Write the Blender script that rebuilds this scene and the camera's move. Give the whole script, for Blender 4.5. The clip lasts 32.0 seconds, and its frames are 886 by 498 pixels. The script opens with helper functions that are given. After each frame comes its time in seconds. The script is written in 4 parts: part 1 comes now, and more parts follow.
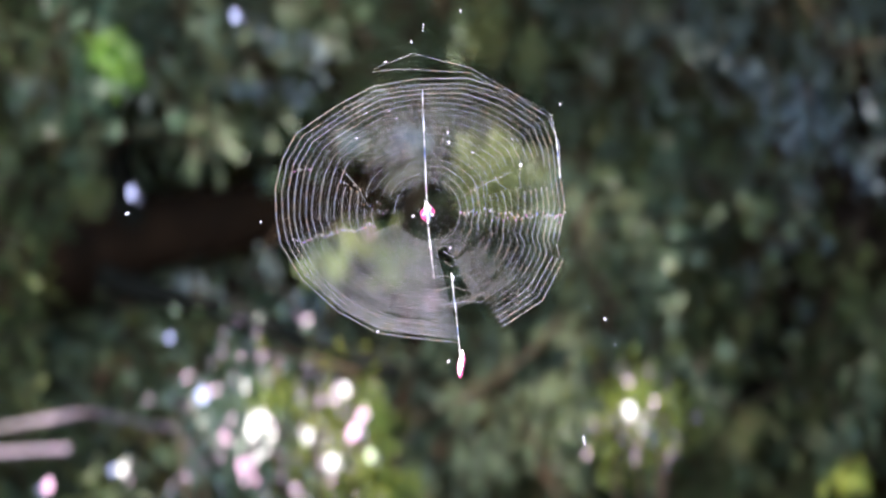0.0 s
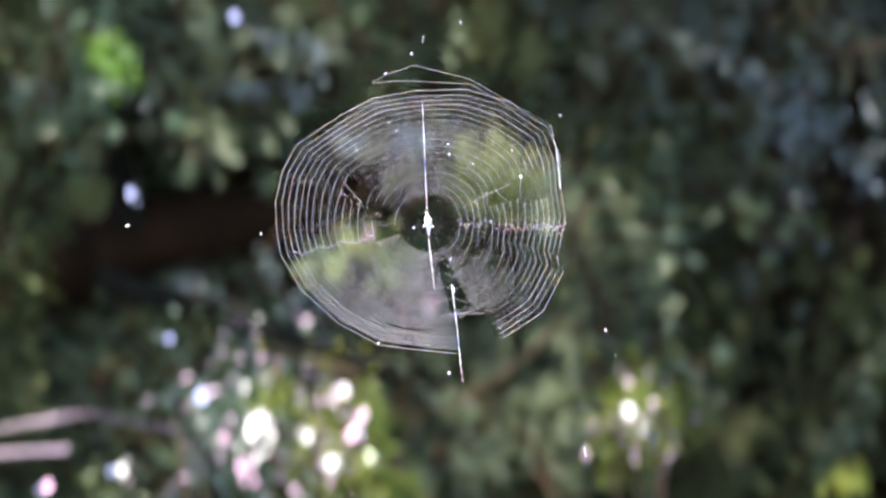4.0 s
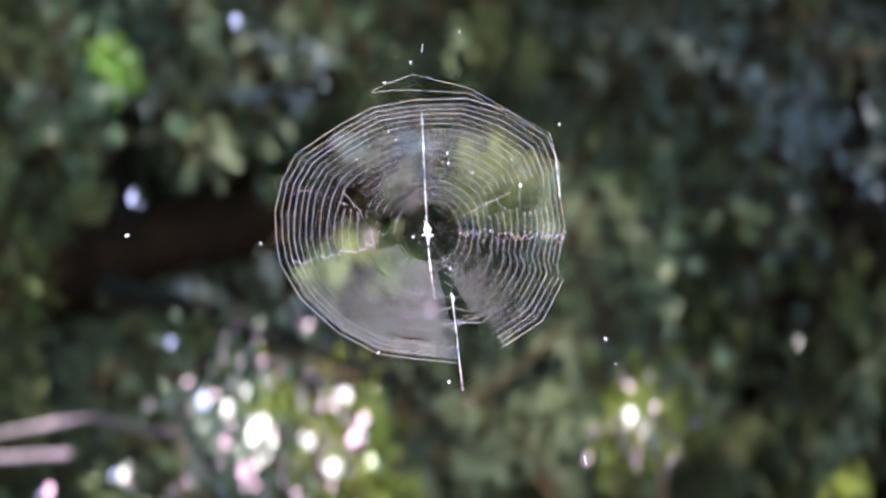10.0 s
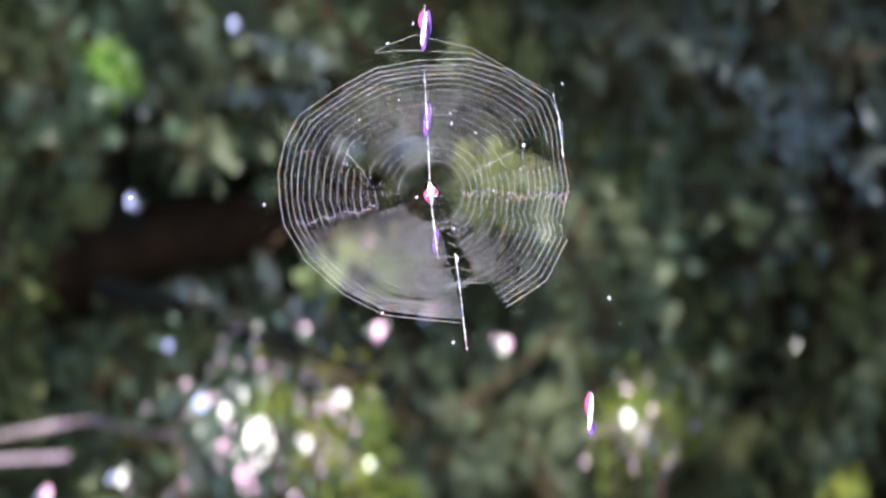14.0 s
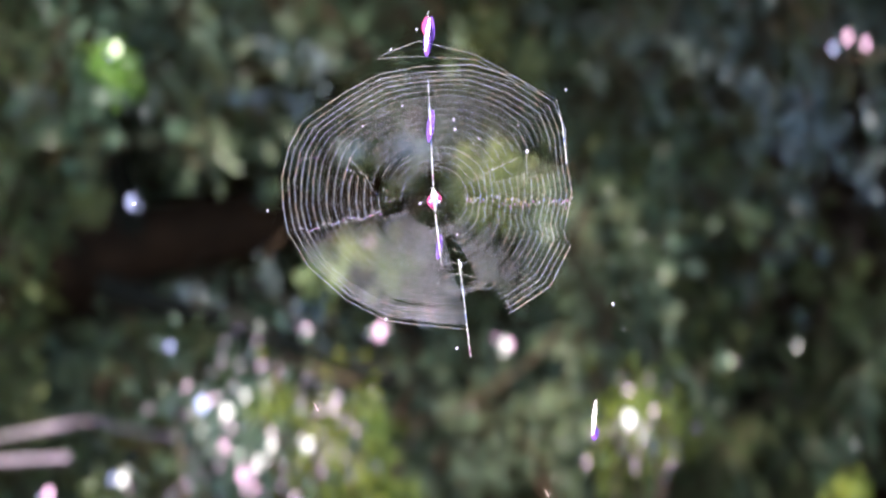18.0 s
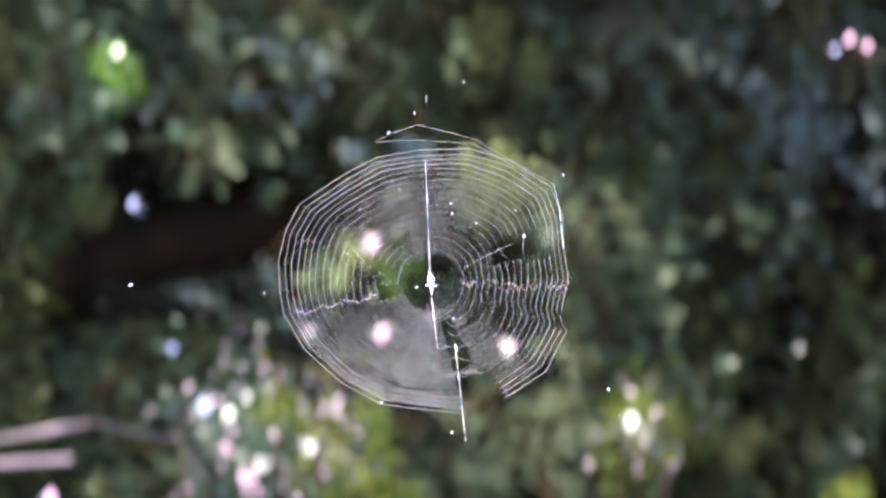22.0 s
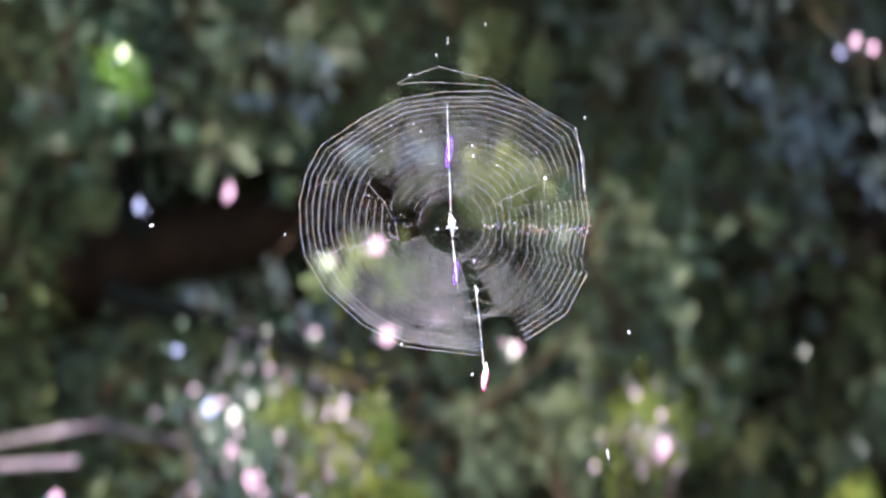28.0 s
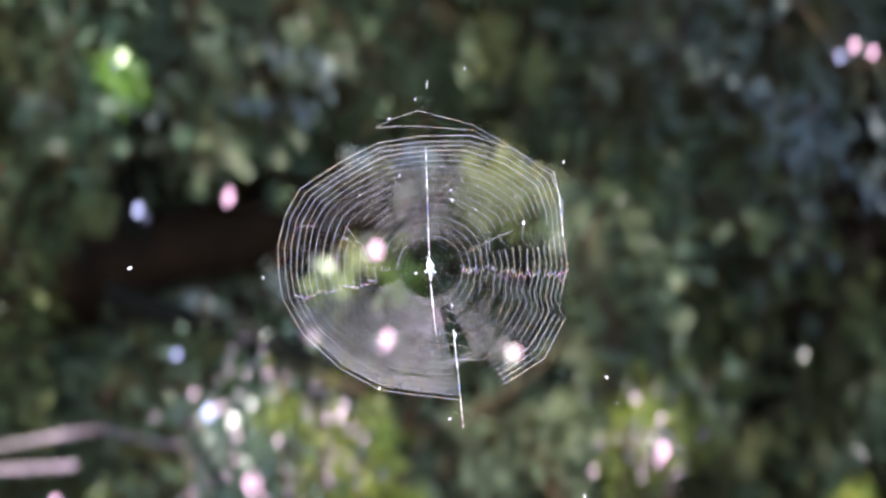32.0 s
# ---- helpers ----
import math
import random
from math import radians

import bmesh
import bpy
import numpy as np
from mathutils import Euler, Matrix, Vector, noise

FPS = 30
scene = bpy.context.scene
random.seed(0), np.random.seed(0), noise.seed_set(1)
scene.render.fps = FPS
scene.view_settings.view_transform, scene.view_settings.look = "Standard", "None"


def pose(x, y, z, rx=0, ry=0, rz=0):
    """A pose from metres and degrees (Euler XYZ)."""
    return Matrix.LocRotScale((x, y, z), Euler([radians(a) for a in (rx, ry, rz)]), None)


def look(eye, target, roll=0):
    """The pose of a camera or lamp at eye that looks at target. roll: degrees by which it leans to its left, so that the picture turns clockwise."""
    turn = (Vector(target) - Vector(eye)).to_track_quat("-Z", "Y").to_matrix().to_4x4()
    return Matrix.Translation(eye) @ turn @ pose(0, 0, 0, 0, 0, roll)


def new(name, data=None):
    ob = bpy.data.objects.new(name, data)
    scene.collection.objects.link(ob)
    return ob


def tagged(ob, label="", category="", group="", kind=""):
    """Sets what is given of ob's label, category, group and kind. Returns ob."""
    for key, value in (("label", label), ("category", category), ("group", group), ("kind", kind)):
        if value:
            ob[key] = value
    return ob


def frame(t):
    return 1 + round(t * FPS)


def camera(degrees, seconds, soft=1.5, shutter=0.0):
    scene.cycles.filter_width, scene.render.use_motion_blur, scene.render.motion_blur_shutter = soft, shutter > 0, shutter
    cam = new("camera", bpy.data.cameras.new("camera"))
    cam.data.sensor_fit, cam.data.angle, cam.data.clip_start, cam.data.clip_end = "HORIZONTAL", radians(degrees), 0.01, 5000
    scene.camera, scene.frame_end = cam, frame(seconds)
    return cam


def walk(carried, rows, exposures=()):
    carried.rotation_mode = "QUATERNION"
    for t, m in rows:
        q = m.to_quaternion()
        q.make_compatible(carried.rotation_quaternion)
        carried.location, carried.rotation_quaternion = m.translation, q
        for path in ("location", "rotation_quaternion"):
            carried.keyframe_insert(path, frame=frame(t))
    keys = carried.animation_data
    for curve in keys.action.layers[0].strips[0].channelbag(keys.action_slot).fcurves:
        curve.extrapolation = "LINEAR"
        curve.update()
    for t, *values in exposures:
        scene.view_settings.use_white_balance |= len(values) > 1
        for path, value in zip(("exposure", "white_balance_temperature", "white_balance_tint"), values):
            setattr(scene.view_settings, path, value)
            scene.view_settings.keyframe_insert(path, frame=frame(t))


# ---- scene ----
EYE = Vector((0, -2, 1.6))
FOCAL = 0.5 / math.tan(radians(8.75))      # focal length in picture widths

cam = camera(17.5, 32.0, soft=2.45)
cam.data.dof.use_dof = True
cam.data.dof.focus_distance = 2.0
cam.data.dof.aperture_fstop = 4.4
cam.data.dof.aperture_ratio = 1.25
walk(cam, [
    (0, pose(*EYE, 90.0000, 0, 0.0000)),
    (1, pose(*EYE, 89.9906, 0, 0.0054)),
    (2, pose(*EYE, 89.9719, 0, -0.0082)),
    (3, pose(*EYE, 90.0007, 0, -0.0143)),
    (3.5, pose(*EYE, 90.0048, 0, -0.0092)),
    (5.5, pose(*EYE, 90.0645, 0, -0.0351)),
    (6, pose(*EYE, 90.0509, 0, -0.0300)),
    (7, pose(*EYE, 90.0698, 0, -0.0345)),
    (8, pose(*EYE, 90.0703, 0, 0.0046)),
    (9, pose(*EYE, 90.0800, 0, 0.0157)),
    (10, pose(*EYE, 90.1011, 0, 0.0163)),
    (11, pose(*EYE, 90.1159, 0, 0.0083)),
    (12, pose(*EYE, 90.1455, 0, -0.0179)),
    (13, pose(*EYE, 90.1369, 0, -0.0346)),
    (14, pose(*EYE, 90.1592, 0, -0.0295)),
    (14.5, pose(*EYE, 90.1719, 0, -0.0343)),
    (16.5, pose(*EYE, 90.1560, 0, 0.0001)),
    (17, pose(*EYE, 90.1543, 0, 0.0055)),
    (18, pose(*EYE, 90.1770, 0, -0.0005)),
    (19, pose(*EYE, 90.1985, 0, 0.0428)),
    (20, pose(*EYE, 90.2246, 0, 0.0331)),
    (21, pose(*EYE, 90.2082, 0, 0.0034)),
    (22, pose(*EYE, 90.2123, 0, 0.0387)),
    (23, pose(*EYE, 90.2552, 0, 0.0032)),
    (24, pose(*EYE, 90.2141, 0, 0.0128)),
    (25, pose(*EYE, 90.2419, 0, 0.0707)),
    (25.5, pose(*EYE, 90.2583, 0, 0.1010)),
    (27.5, pose(*EYE, 90.2513, 0, 0.1383)),
    (28, pose(*EYE, 90.2566, 0, 0.1472)),
    (29, pose(*EYE, 90.2639, 0, 0.1637)),
    (30, pose(*EYE, 90.2843, 0, 0.1672)),
    (31, pose(*EYE, 90.3146, 0, 0.1505)),
    (32, pose(*EYE, 90.3443, 0, 0.1339)),
])

# ---- light ----
SUN = Vector((-0.36, -0.45, 0.82)).normalized()     # towards the sun
world = bpy.data.worlds.new("sky")
scene.world = world
world.use_nodes = True
wn = world.node_tree
sky = wn.nodes.new("ShaderNodeTexSky")
sky.sky_type = "NISHITA"
sky.sun_disc = False
sky.sun_elevation = math.asin(SUN.z)
sky.sun_rotation = math.atan2(SUN.x, SUN.y)
wn.links.new(sky.outputs[0], wn.nodes["Background"].inputs[0])
wn.nodes["Background"].inputs[1].default_value = 0.15
sun = new("sun", bpy.data.lights.new("sun", "SUN"))
sun.data.energy = 3.6
sun.data.angle = radians(0.53)
sun.data.color = (1.0, 0.95, 0.88)
sun.matrix_world = look((0, 0, 6), Vector((0, 0, 6)) - SUN)
scene.view_settings.exposure = 2.22


# ---- materials ----
def nodes_of(name):
    m = bpy.data.materials.new(name)
    m.use_nodes = True
    return m, m.node_tree, m.node_tree.nodes["Principled BSDF"]


def ramp(nt, fac, stops):
    r = nt.nodes.new("ShaderNodeValToRGB")
    while len(r.color_ramp.elements) < len(stops):
        r.color_ramp.elements.new(0.5)
    for e, (p, c) in zip(r.color_ramp.elements, stops):
        e.position, e.color = p, (*c, 1)
    nt.links.new(fac, r.inputs[0])
    return r.outputs[0]


def noise_of(nt, scale, detail=3, coords="Object"):
    tc = nt.nodes.new("ShaderNodeTexCoord")
    n = nt.nodes.new("ShaderNodeTexNoise")
    n.inputs["Scale"].default_value, n.inputs["Detail"].default_value = scale, detail
    nt.links.new(tc.outputs[coords], n.inputs["Vector"])
    return n.outputs["Fac"]


def mixed(nt, a, b, fac, kind="MIX"):
    m = nt.nodes.new("ShaderNodeMix")
    m.data_type, m.blend_type = "RGBA", kind
    for sock, v in ((m.inputs[0], fac), (m.inputs[6], a), (m.inputs[7], b)):
        if hasattr(v, "is_linked"):
            nt.links.new(v, sock)
        else:
            sock.default_value = v if isinstance(v, float) else (*v, 1)
    return m.outputs[2]


def leaf_material(name, dark, mid, light, rough=0.35, glow=0.35, gloss=0.5, sheen=(1, 1, 1)):
    """Leaf: hue varied leaf by leaf and in drifts, waxy coat, light passing through."""
    m, nt, p = nodes_of(name)
    geo = nt.nodes.new("ShaderNodeNewGeometry")
    a = ramp(nt, geo.outputs["Random Per Island"], [(0.0, dark), (0.55, mid), (1.0, light)])
    b = ramp(nt, noise_of(nt, 21.0, 3), [(0.36, dark), (0.5, mid), (0.66, light)])
    col = mixed(nt, a, b, 0.65)
    each = nt.nodes.new("ShaderNodeObjectInfo")
    col = mixed(nt, col, ramp(nt, each.outputs["Random"], [(0.0, (0.62, 0.72, 0.80)), (0.35, (1.0, 1.0, 1.0)), (0.65, (1.12, 1.0, 0.72)), (1.0, (0.72, 0.92, 1.05))]), 1.0, "MULTIPLY")
    nt.links.new(col, p.inputs["Base Color"])
    p.inputs["Roughness"].default_value = rough
    p.inputs["Specular IOR Level"].default_value = gloss
    p.inputs["Specular Tint"].default_value = (*sheen, 1)
    tr = nt.nodes.new("ShaderNodeBsdfTranslucent")
    nt.links.new(mixed(nt, col, (1.0, 1.0, 0.35), 0.9, "MULTIPLY"), tr.inputs["Color"])
    mix = nt.nodes.new("ShaderNodeMixShader")
    mix.inputs[0].default_value = glow
    nt.links.new(p.outputs[0], mix.inputs[1])
    nt.links.new(tr.outputs[0], mix.inputs[2])
    nt.links.new(mix.outputs[0], nt.nodes["Material Output"].inputs["Surface"])
    return m


def bark_material(name, dark, light, scale=14.0, moss=0.6):
    m, nt, p = nodes_of(name)
    f = noise_of(nt, scale, 6)
    col = ramp(nt, f, [(0.3, dark), (0.7, light)])
    col = mixed(nt, col, (0.05, 0.055, 0.032), ramp(nt, noise_of(nt, 3.0), [(0.55, (0, 0, 0)), (0.75, (moss, moss, moss))]))
    nt.links.new(col, p.inputs["Base Color"])
    p.inputs["Roughness"].default_value = 0.9
    p.inputs["Specular IOR Level"].default_value = 0.15
    b = nt.nodes.new("ShaderNodeBump")
    b.inputs["Strength"].default_value, b.inputs["Distance"].default_value = 0.6, 0.01
    nt.links.new(f, b.inputs["Height"])
    nt.links.new(b.outputs[0], p.inputs["Normal"])
    return m


def silk_material(name, rough, tints):
    """Pale silk; its shifting iridescence along the thread is painted in the base colour."""
    m, nt, p = nodes_of(name)
    f = noise_of(nt, 90.0, 2)
    col = ramp(nt, f, tints)
    nt.links.new(col, p.inputs["Base Color"])
    p.inputs["Roughness"].default_value = rough
    p.inputs["Specular IOR Level"].default_value = 0.8
    return m


NEEDLE = leaf_material("needle_green", (0.036, 0.069, 0.033), (0.104, 0.154, 0.079), (0.213, 0.249, 0.145), 0.34, 0.3, 0.5)
# lighter copy of the needles, for boughs whose light is put into colour
NEEDLE_PALE = leaf_material("needle_blue_green", (0.064, 0.106, 0.068), (0.133, 0.182, 0.124), (0.226, 0.268, 0.200), 0.3, 0.3, 0.6)
# blue-grey copy: skylight on the sprays put into the needle colour
NEEDLE_BLUE = leaf_material("needle_blue_grey", (0.040, 0.062, 0.050), (0.115, 0.150, 0.140), (0.240, 0.280, 0.285), 0.3, 0.3, 0.6)
NEEDLE_OLD = leaf_material("needle_olive", (0.021, 0.031, 0.011), (0.050, 0.067, 0.024), (0.105, 0.118, 0.044), 0.45, 0.3, 0.25)
# sky reflections painted as a blue-grey leaf colour
SKY_TINTED = leaf_material("sky_tinted_leaf", (0.07, 0.095, 0.11), (0.115, 0.145, 0.17), (0.18, 0.21, 0.245), 0.25, 0.2, 0.6)
SPRING = leaf_material("spring_leaf", (0.05, 0.13, 0.02), (0.10, 0.21, 0.03), (0.20, 0.33, 0.06), 0.4, 0.45, 0.3)
LIME = leaf_material("lime_leaf", (0.14, 0.155, 0.055), (0.22, 0.235, 0.09), (0.30, 0.305, 0.13), 0.5, 0.3, 0.3)
# shade between the boughs, put into a very dark leaf colour
SHADE_LEAF = leaf_material("shade_leaf", (0.006, 0.011, 0.006), (0.014, 0.022, 0.012), (0.030, 0.042, 0.020), 0.6, 0.15, 0.3)
YOUNG = leaf_material("young_leaf", (0.08, 0.12, 0.02), (0.16, 0.20, 0.04), (0.30, 0.32, 0.08), 0.35, 0.4, 0.3)
OLIVE = leaf_material("olive_leaf", (0.06, 0.075, 0.025), (0.10, 0.115, 0.04), (0.15, 0.15, 0.06), 0.5, 0.3, 0.3)
# lilac of the bright glints put into the leaf colour and its gloss
WAXY = leaf_material("waxy_glint_leaf", (0.16, 0.12, 0.15), (0.24, 0.18, 0.24), (0.32, 0.25, 0.31), 0.31, 0.3, 1.0, (1.0, 0.74, 0.98))
# gloss tinted to stand in for colour fringes round the glints
SHEEN = leaf_material("sheeny_leaf", (0.03, 0.05, 0.03), (0.05, 0.07, 0.04), (0.08, 0.10, 0.06), 0.37, 0.3, 1.0, (1.0, 0.56, 0.95))
SHEENS = [SHEEN] + [leaf_material(n, (0.03, 0.05, 0.03), (0.05, 0.07, 0.04), (0.08, 0.10, 0.06), 0.37, 0.3, 1.0, c) for n, c in (
    ("sheeny_green_leaf", (0.85, 1.0, 0.72)), ("sheeny_blue_leaf", (0.45, 0.50, 1.0)), ("sheeny_grey_leaf", (0.95, 0.92, 1.0)))]
# brown bark, darkened further to hold the shade on the limb
BARK = bark_material("dark_bark", (0.008, 0.0038, 0.0018), (0.020, 0.0095, 0.0048), 14.0, 0.1)
# darker copy for side branches, with shade put into the bark colour
SHADED_BARK = bark_material("shaded_bark", (0.003, 0.0035, 0.0025), (0.008, 0.008, 0.006), 20.0, 0.1)
TWIG = bark_material("twig_bark", (0.035, 0.023, 0.015), (0.085, 0.053, 0.034), 40.0)
# much paler than twig bark: sunlight put into the colour
PALE = bark_material("sunlit_bark", (0.20, 0.15, 0.19), (0.42, 0.31, 0.38), 40.0)
SOIL = bark_material("leaf_litter", (0.022, 0.017, 0.011), (0.075, 0.052, 0.03), 3.1)
SILK = silk_material("spider_silk", 0.35, [(0.3, (0.40, 0.27, 0.20)), (0.43, (0.37, 0.33, 0.29)), (0.55, (0.27, 0.28, 0.40)), (0.68, (0.44, 0.29, 0.23))])
FINE = silk_material("fine_silk", 0.35, [(0.3, (0.48, 0.42, 0.43)), (0.5, (0.48, 0.44, 0.50)), (0.7, (0.51, 0.43, 0.45))])
# paler silk: sun glints and their hues put into the base colour
GLINT = silk_material("painted_glint_silk", 0.2, [(0.3, (0.80, 0.25, 0.65)), (0.42, (0.85, 0.78, 0.74)), (0.54, (0.80, 0.78, 0.85)), (0.64, (0.26, 0.36, 0.85)), (0.74, (0.85, 0.42, 0.22))])

# rainbow glint colours put into the base colour, one per bead
PRISM, pnt, pp = nodes_of("prismatic_glint_silk")
info = pnt.nodes.new("ShaderNodeObjectInfo")
pnt.links.new(ramp(pnt, info.outputs["Random"], [(0.0, (0.58, 0.52, 0.52)), (0.35, (0.50, 0.48, 0.60)), (0.5, (0.55, 0.20, 0.45)), (0.65, (0.20, 0.26, 0.62)), (0.8, (0.62, 0.36, 0.18)), (0.95, (0.62, 0.56, 0.58))]), pp.inputs["Base Color"])
pp.inputs["Roughness"].default_value = 0.25


# ---- builders ----
def spot(x, y, d):
    """The place that lies d metres before the eye at the picture's point (x, y) when the view is level."""
    return Vector(((x - 784) / 1568 / FOCAL * d, EYE.y + d, EYE.z - (y - 441) / 1568 / FOCAL * d))


def mesh_of(name, verts, faces, material, smooth=False):
    me = bpy.data.meshes.new(name)
    me.from_pydata([tuple(v) for v in verts], [], faces)
    me.materials.append(material)
    if smooth:
        me.polygons.foreach_set("use_smooth", [True] * len(me.polygons))
    me.update()
    return me


def part(name, me, parent, at=None, label="", kind=""):
    ob = new(name, me)
    ob.parent = parent
    if at is not None:
        ob.matrix_basis = at
    return tagged(ob, label, kind=kind)


def tube(verts, faces, pts, radii, sides=6):
    """Adds a tapering tube along pts."""
    base = len(verts)
    n = len(pts)
    for i, p in enumerate(pts):
        d = (pts[min(i + 1, n - 1)] - pts[max(i - 1, 0)]).normalized()
        u = d.cross(Vector((0.13, 0.91, 0.39))).normalized()
        w = d.cross(u)
        for k in range(sides):
            a = 2 * math.pi * k / sides
            verts.append(p + (u * math.cos(a) + w * math.sin(a)) * radii[i])
    for i in range(n - 1):
        for k in range(sides):
            k2 = (k + 1) % sides
            faces.append((base + i * sides + k, base + i * sides + k2, base + (i + 1) * sides + k2, base + (i + 1) * sides + k))
    faces.append(tuple(base + k for k in reversed(range(sides))))
    faces.append(tuple(base + (n - 1) * sides + k for k in range(sides)))


def bent(a, b, rnd, n=12, wobble=0.03, sag=0.0):
    """A crooked line from a to b."""
    pts = []
    off = Vector((rnd.random(), rnd.random(), rnd.random())) * 20
    L = (b - a).length
    for i in range(n + 1):
        f = i / n
        p = a.lerp(b, f)
        w = noise.noise_vector(off + p * (2.5 / max(L, 0.3))) * wobble * math.sin(math.pi * min(1, f * 1.2 + 0.02))
        pts.append(p + w + Vector((0, 0, -sag * math.sin(math.pi * f))))
    return pts


def limb(name, a, b, r0, r1, material, parent, rnd, wobble=0.03, sag=0.0, sides=10, n=16, label=""):
    pts = bent(a, b, rnd, n, wobble, sag)
    verts, faces = [], []
    radii = [(r0 + (r1 - r0) * i / n) * (1 + 0.14 * (rnd.random() - 0.5)) for i in range(n + 1)]
    tube(verts, faces, pts, radii, sides)
    return part(name, mesh_of(name, verts, faces, material, True), parent, None, label)


def leaf(verts, faces, p, along, normal, length, width, curl=0.15):
    """A pointed blade of four triangles, folded a little along its rib."""
    side = along.cross(normal).normalized()
    b = len(verts)
    mid = p + along * length * 0.45
    dip = normal * (-curl * width)
    verts.extend((p, mid + side * width * 0.5, p + along * length + dip, mid - side * width * 0.5, mid + dip))
    faces.extend(((b, b + 1, b + 4), (b + 1, b + 2, b + 4), (b + 2, b + 3, b + 4), (b + 3, b, b + 4)))


def rand_dir(rnd):
    v = Vector((rnd.gauss(0, 1), rnd.gauss(0, 1), rnd.gauss(0, 1)))
    return v.normalized()


def bough_meshes(seed, length, material, needle=0.020, droop=0.25):
    """One conifer bough along +x: its woody stem with twigs, and flat little sprays of needles that face every way."""
    rnd = random.Random(seed)
    sv, sf, nv, nf = [], [], [], []
    n = 15
    stem = [Vector((length * i / n, 0.02 * math.sin(i * 0.9 + seed), -droop * length * (i / n) ** 1.7)) for i in range(n + 1)]
    tube(sv, sf, stem, [0.005 * (1 - 0.8 * i / n) + 0.001 for i in range(n + 1)], 5)

    def spray(a, d, long, up):
        """A flat spray from a along d, its needles in the plane square to up."""
        side = d.cross(up).normalized()
        up = side.cross(d)
        tip = a + d * long + Vector((0, 0, -0.1 * long))
        steps = max(3, int(long / 0.0075))
        for i in range(steps):
            f = (i + rnd.random()) / steps
            q = a.lerp(tip, f)
            for sgn in (-1, 1):
                al = (d * 0.7 + side * sgn * rnd.uniform(0.5, 1.1) + up * rnd.uniform(-0.2, 0.2)).normalized()
                leaf(nv, nf, q, al, (up + rand_dir(rnd) * 0.35).normalized(), needle * rnd.uniform(0.7, 1.3) * (1.15 - 0.5 * f), 0.0056 * rnd.uniform(0.8, 1.3))
        return tip

    for i in range(1, n + 1):
        tuft = rnd.uniform(0.55, 1.3)
        up = (Vector((0, -0.35, 1)) + rand_dir(rnd) * 0.7).normalized()
        for k in range(rnd.choice((5, 8, 10, 13))):
            a = stem[i] if i == n else stem[i].lerp(stem[i - 1], rnd.random())
            d = Vector((rnd.uniform(-0.1, 0.9), rnd.gauss(0, 0.75), rnd.gauss(0.1, 0.5))).normalized()
            out = a + d * rnd.uniform(0.0, 0.10) * tuft
            long = rnd.uniform(0.018, 0.045)
            tip = spray(out, d, long, (up + rand_dir(rnd) * 0.4).normalized())
            tube(sv, sf, [a, tip], [0.0013, 0.0006], 3)
            if rnd.random() < 0.5:
                spray(out + d * long * 0.4, (d + rand_dir(rnd) * 0.9).normalized(), long * 0.8, (up + rand_dir(rnd) * 0.6).normalized())
    return mesh_of("bough_stem", sv, sf, TWIG, True), mesh_of("needles", nv, nf, material)


def frond_meshes(seed, length, material, needle=0.014, droop=0.25):
    """A long combed bough along +x: side twigs sweep forward and down, needles in two ranks."""
    rnd = random.Random(seed)
    sv, sf, nv, nf = [], [], [], []
    n = 16
    stem = [Vector((length * i / n, 0.02 * math.sin(i * 0.9 + seed), -droop * length * (i / n) ** 1.7)) for i in range(n + 1)]
    tube(sv, sf, stem, [0.005 * (1 - 0.8 * i / n) + 0.001 for i in range(n + 1)], 5)

    def dress(pts, tilt):
        for a, b in zip(pts, pts[1:]):
            d = (b - a).normalized()
            side = d.cross((Vector((0, 0, 1)) + tilt).normalized()).normalized()
            up = side.cross(d)
            steps = max(2, int((b - a).length / 0.0085))
            for i in range(steps):
                q = a.lerp(b, (i + rnd.random()) / steps)
                for sgn in (-1, 1):
                    al = (d * 0.8 + side * sgn * rnd.uniform(0.5, 1.0) + up * rnd.uniform(-0.3, 0.3)).normalized()
                    leaf(nv, nf, q, al, (up + rand_dir(rnd) * 0.5).normalized(), needle * rnd.uniform(0.7, 1.3), 0.0056 * rnd.uniform(0.8, 1.3))

    for i in range(1, n + 1):
        for sgn in (-1, 1, rnd.choice((-1, 1))):
            f = i / n
            tl = length * (0.26 * (1 - f) + 0.09) * rnd.uniform(0.4, 1.4)
            a = stem[i] if i == n else stem[i].lerp(stem[i - 1], rnd.random())
            d = Vector((rnd.uniform(0.6, 1.0), sgn * rnd.uniform(0.1, 0.8), rnd.uniform(-0.4, 0.35))).normalized()
            pts = [a + d * tl * j / 3 + Vector((0, 0, -0.3 * tl * (j / 3) ** 2)) for j in range(4)]
            tube(sv, sf, pts, [0.0018 - 0.0004 * j for j in range(4)], 3)
            dress(pts, rand_dir(rnd) * 0.5)
    dress(stem[2:], Vector())
    return mesh_of("bough_stem", sv, sf, TWIG, True), mesh_of("needles", nv, nf, material)


# ---- ground ----
gv, gf = [], []
G = 40
for i in range(G + 1):
    for j in range(G + 1):
        x, y = [math.copysign(abs(u) ** 3, u) * 400 for u in (2 * i / G - 1, 2 * j / G - 1)]
        gv.append(Vector((x, y, 0.05 * noise.noise(Vector((x, y, 0)) * 0.8))))
for i in range(G):
    for j in range(G):
        a = i * (G + 1) + j
        gf.append((a, a + G + 1, a + G + 2, a + 1))
ground = tagged(new("ground", mesh_of("ground", gv, gf, SOIL, True)), "brown shaded woodland floor with leaf litter", "ground", kind="structure")

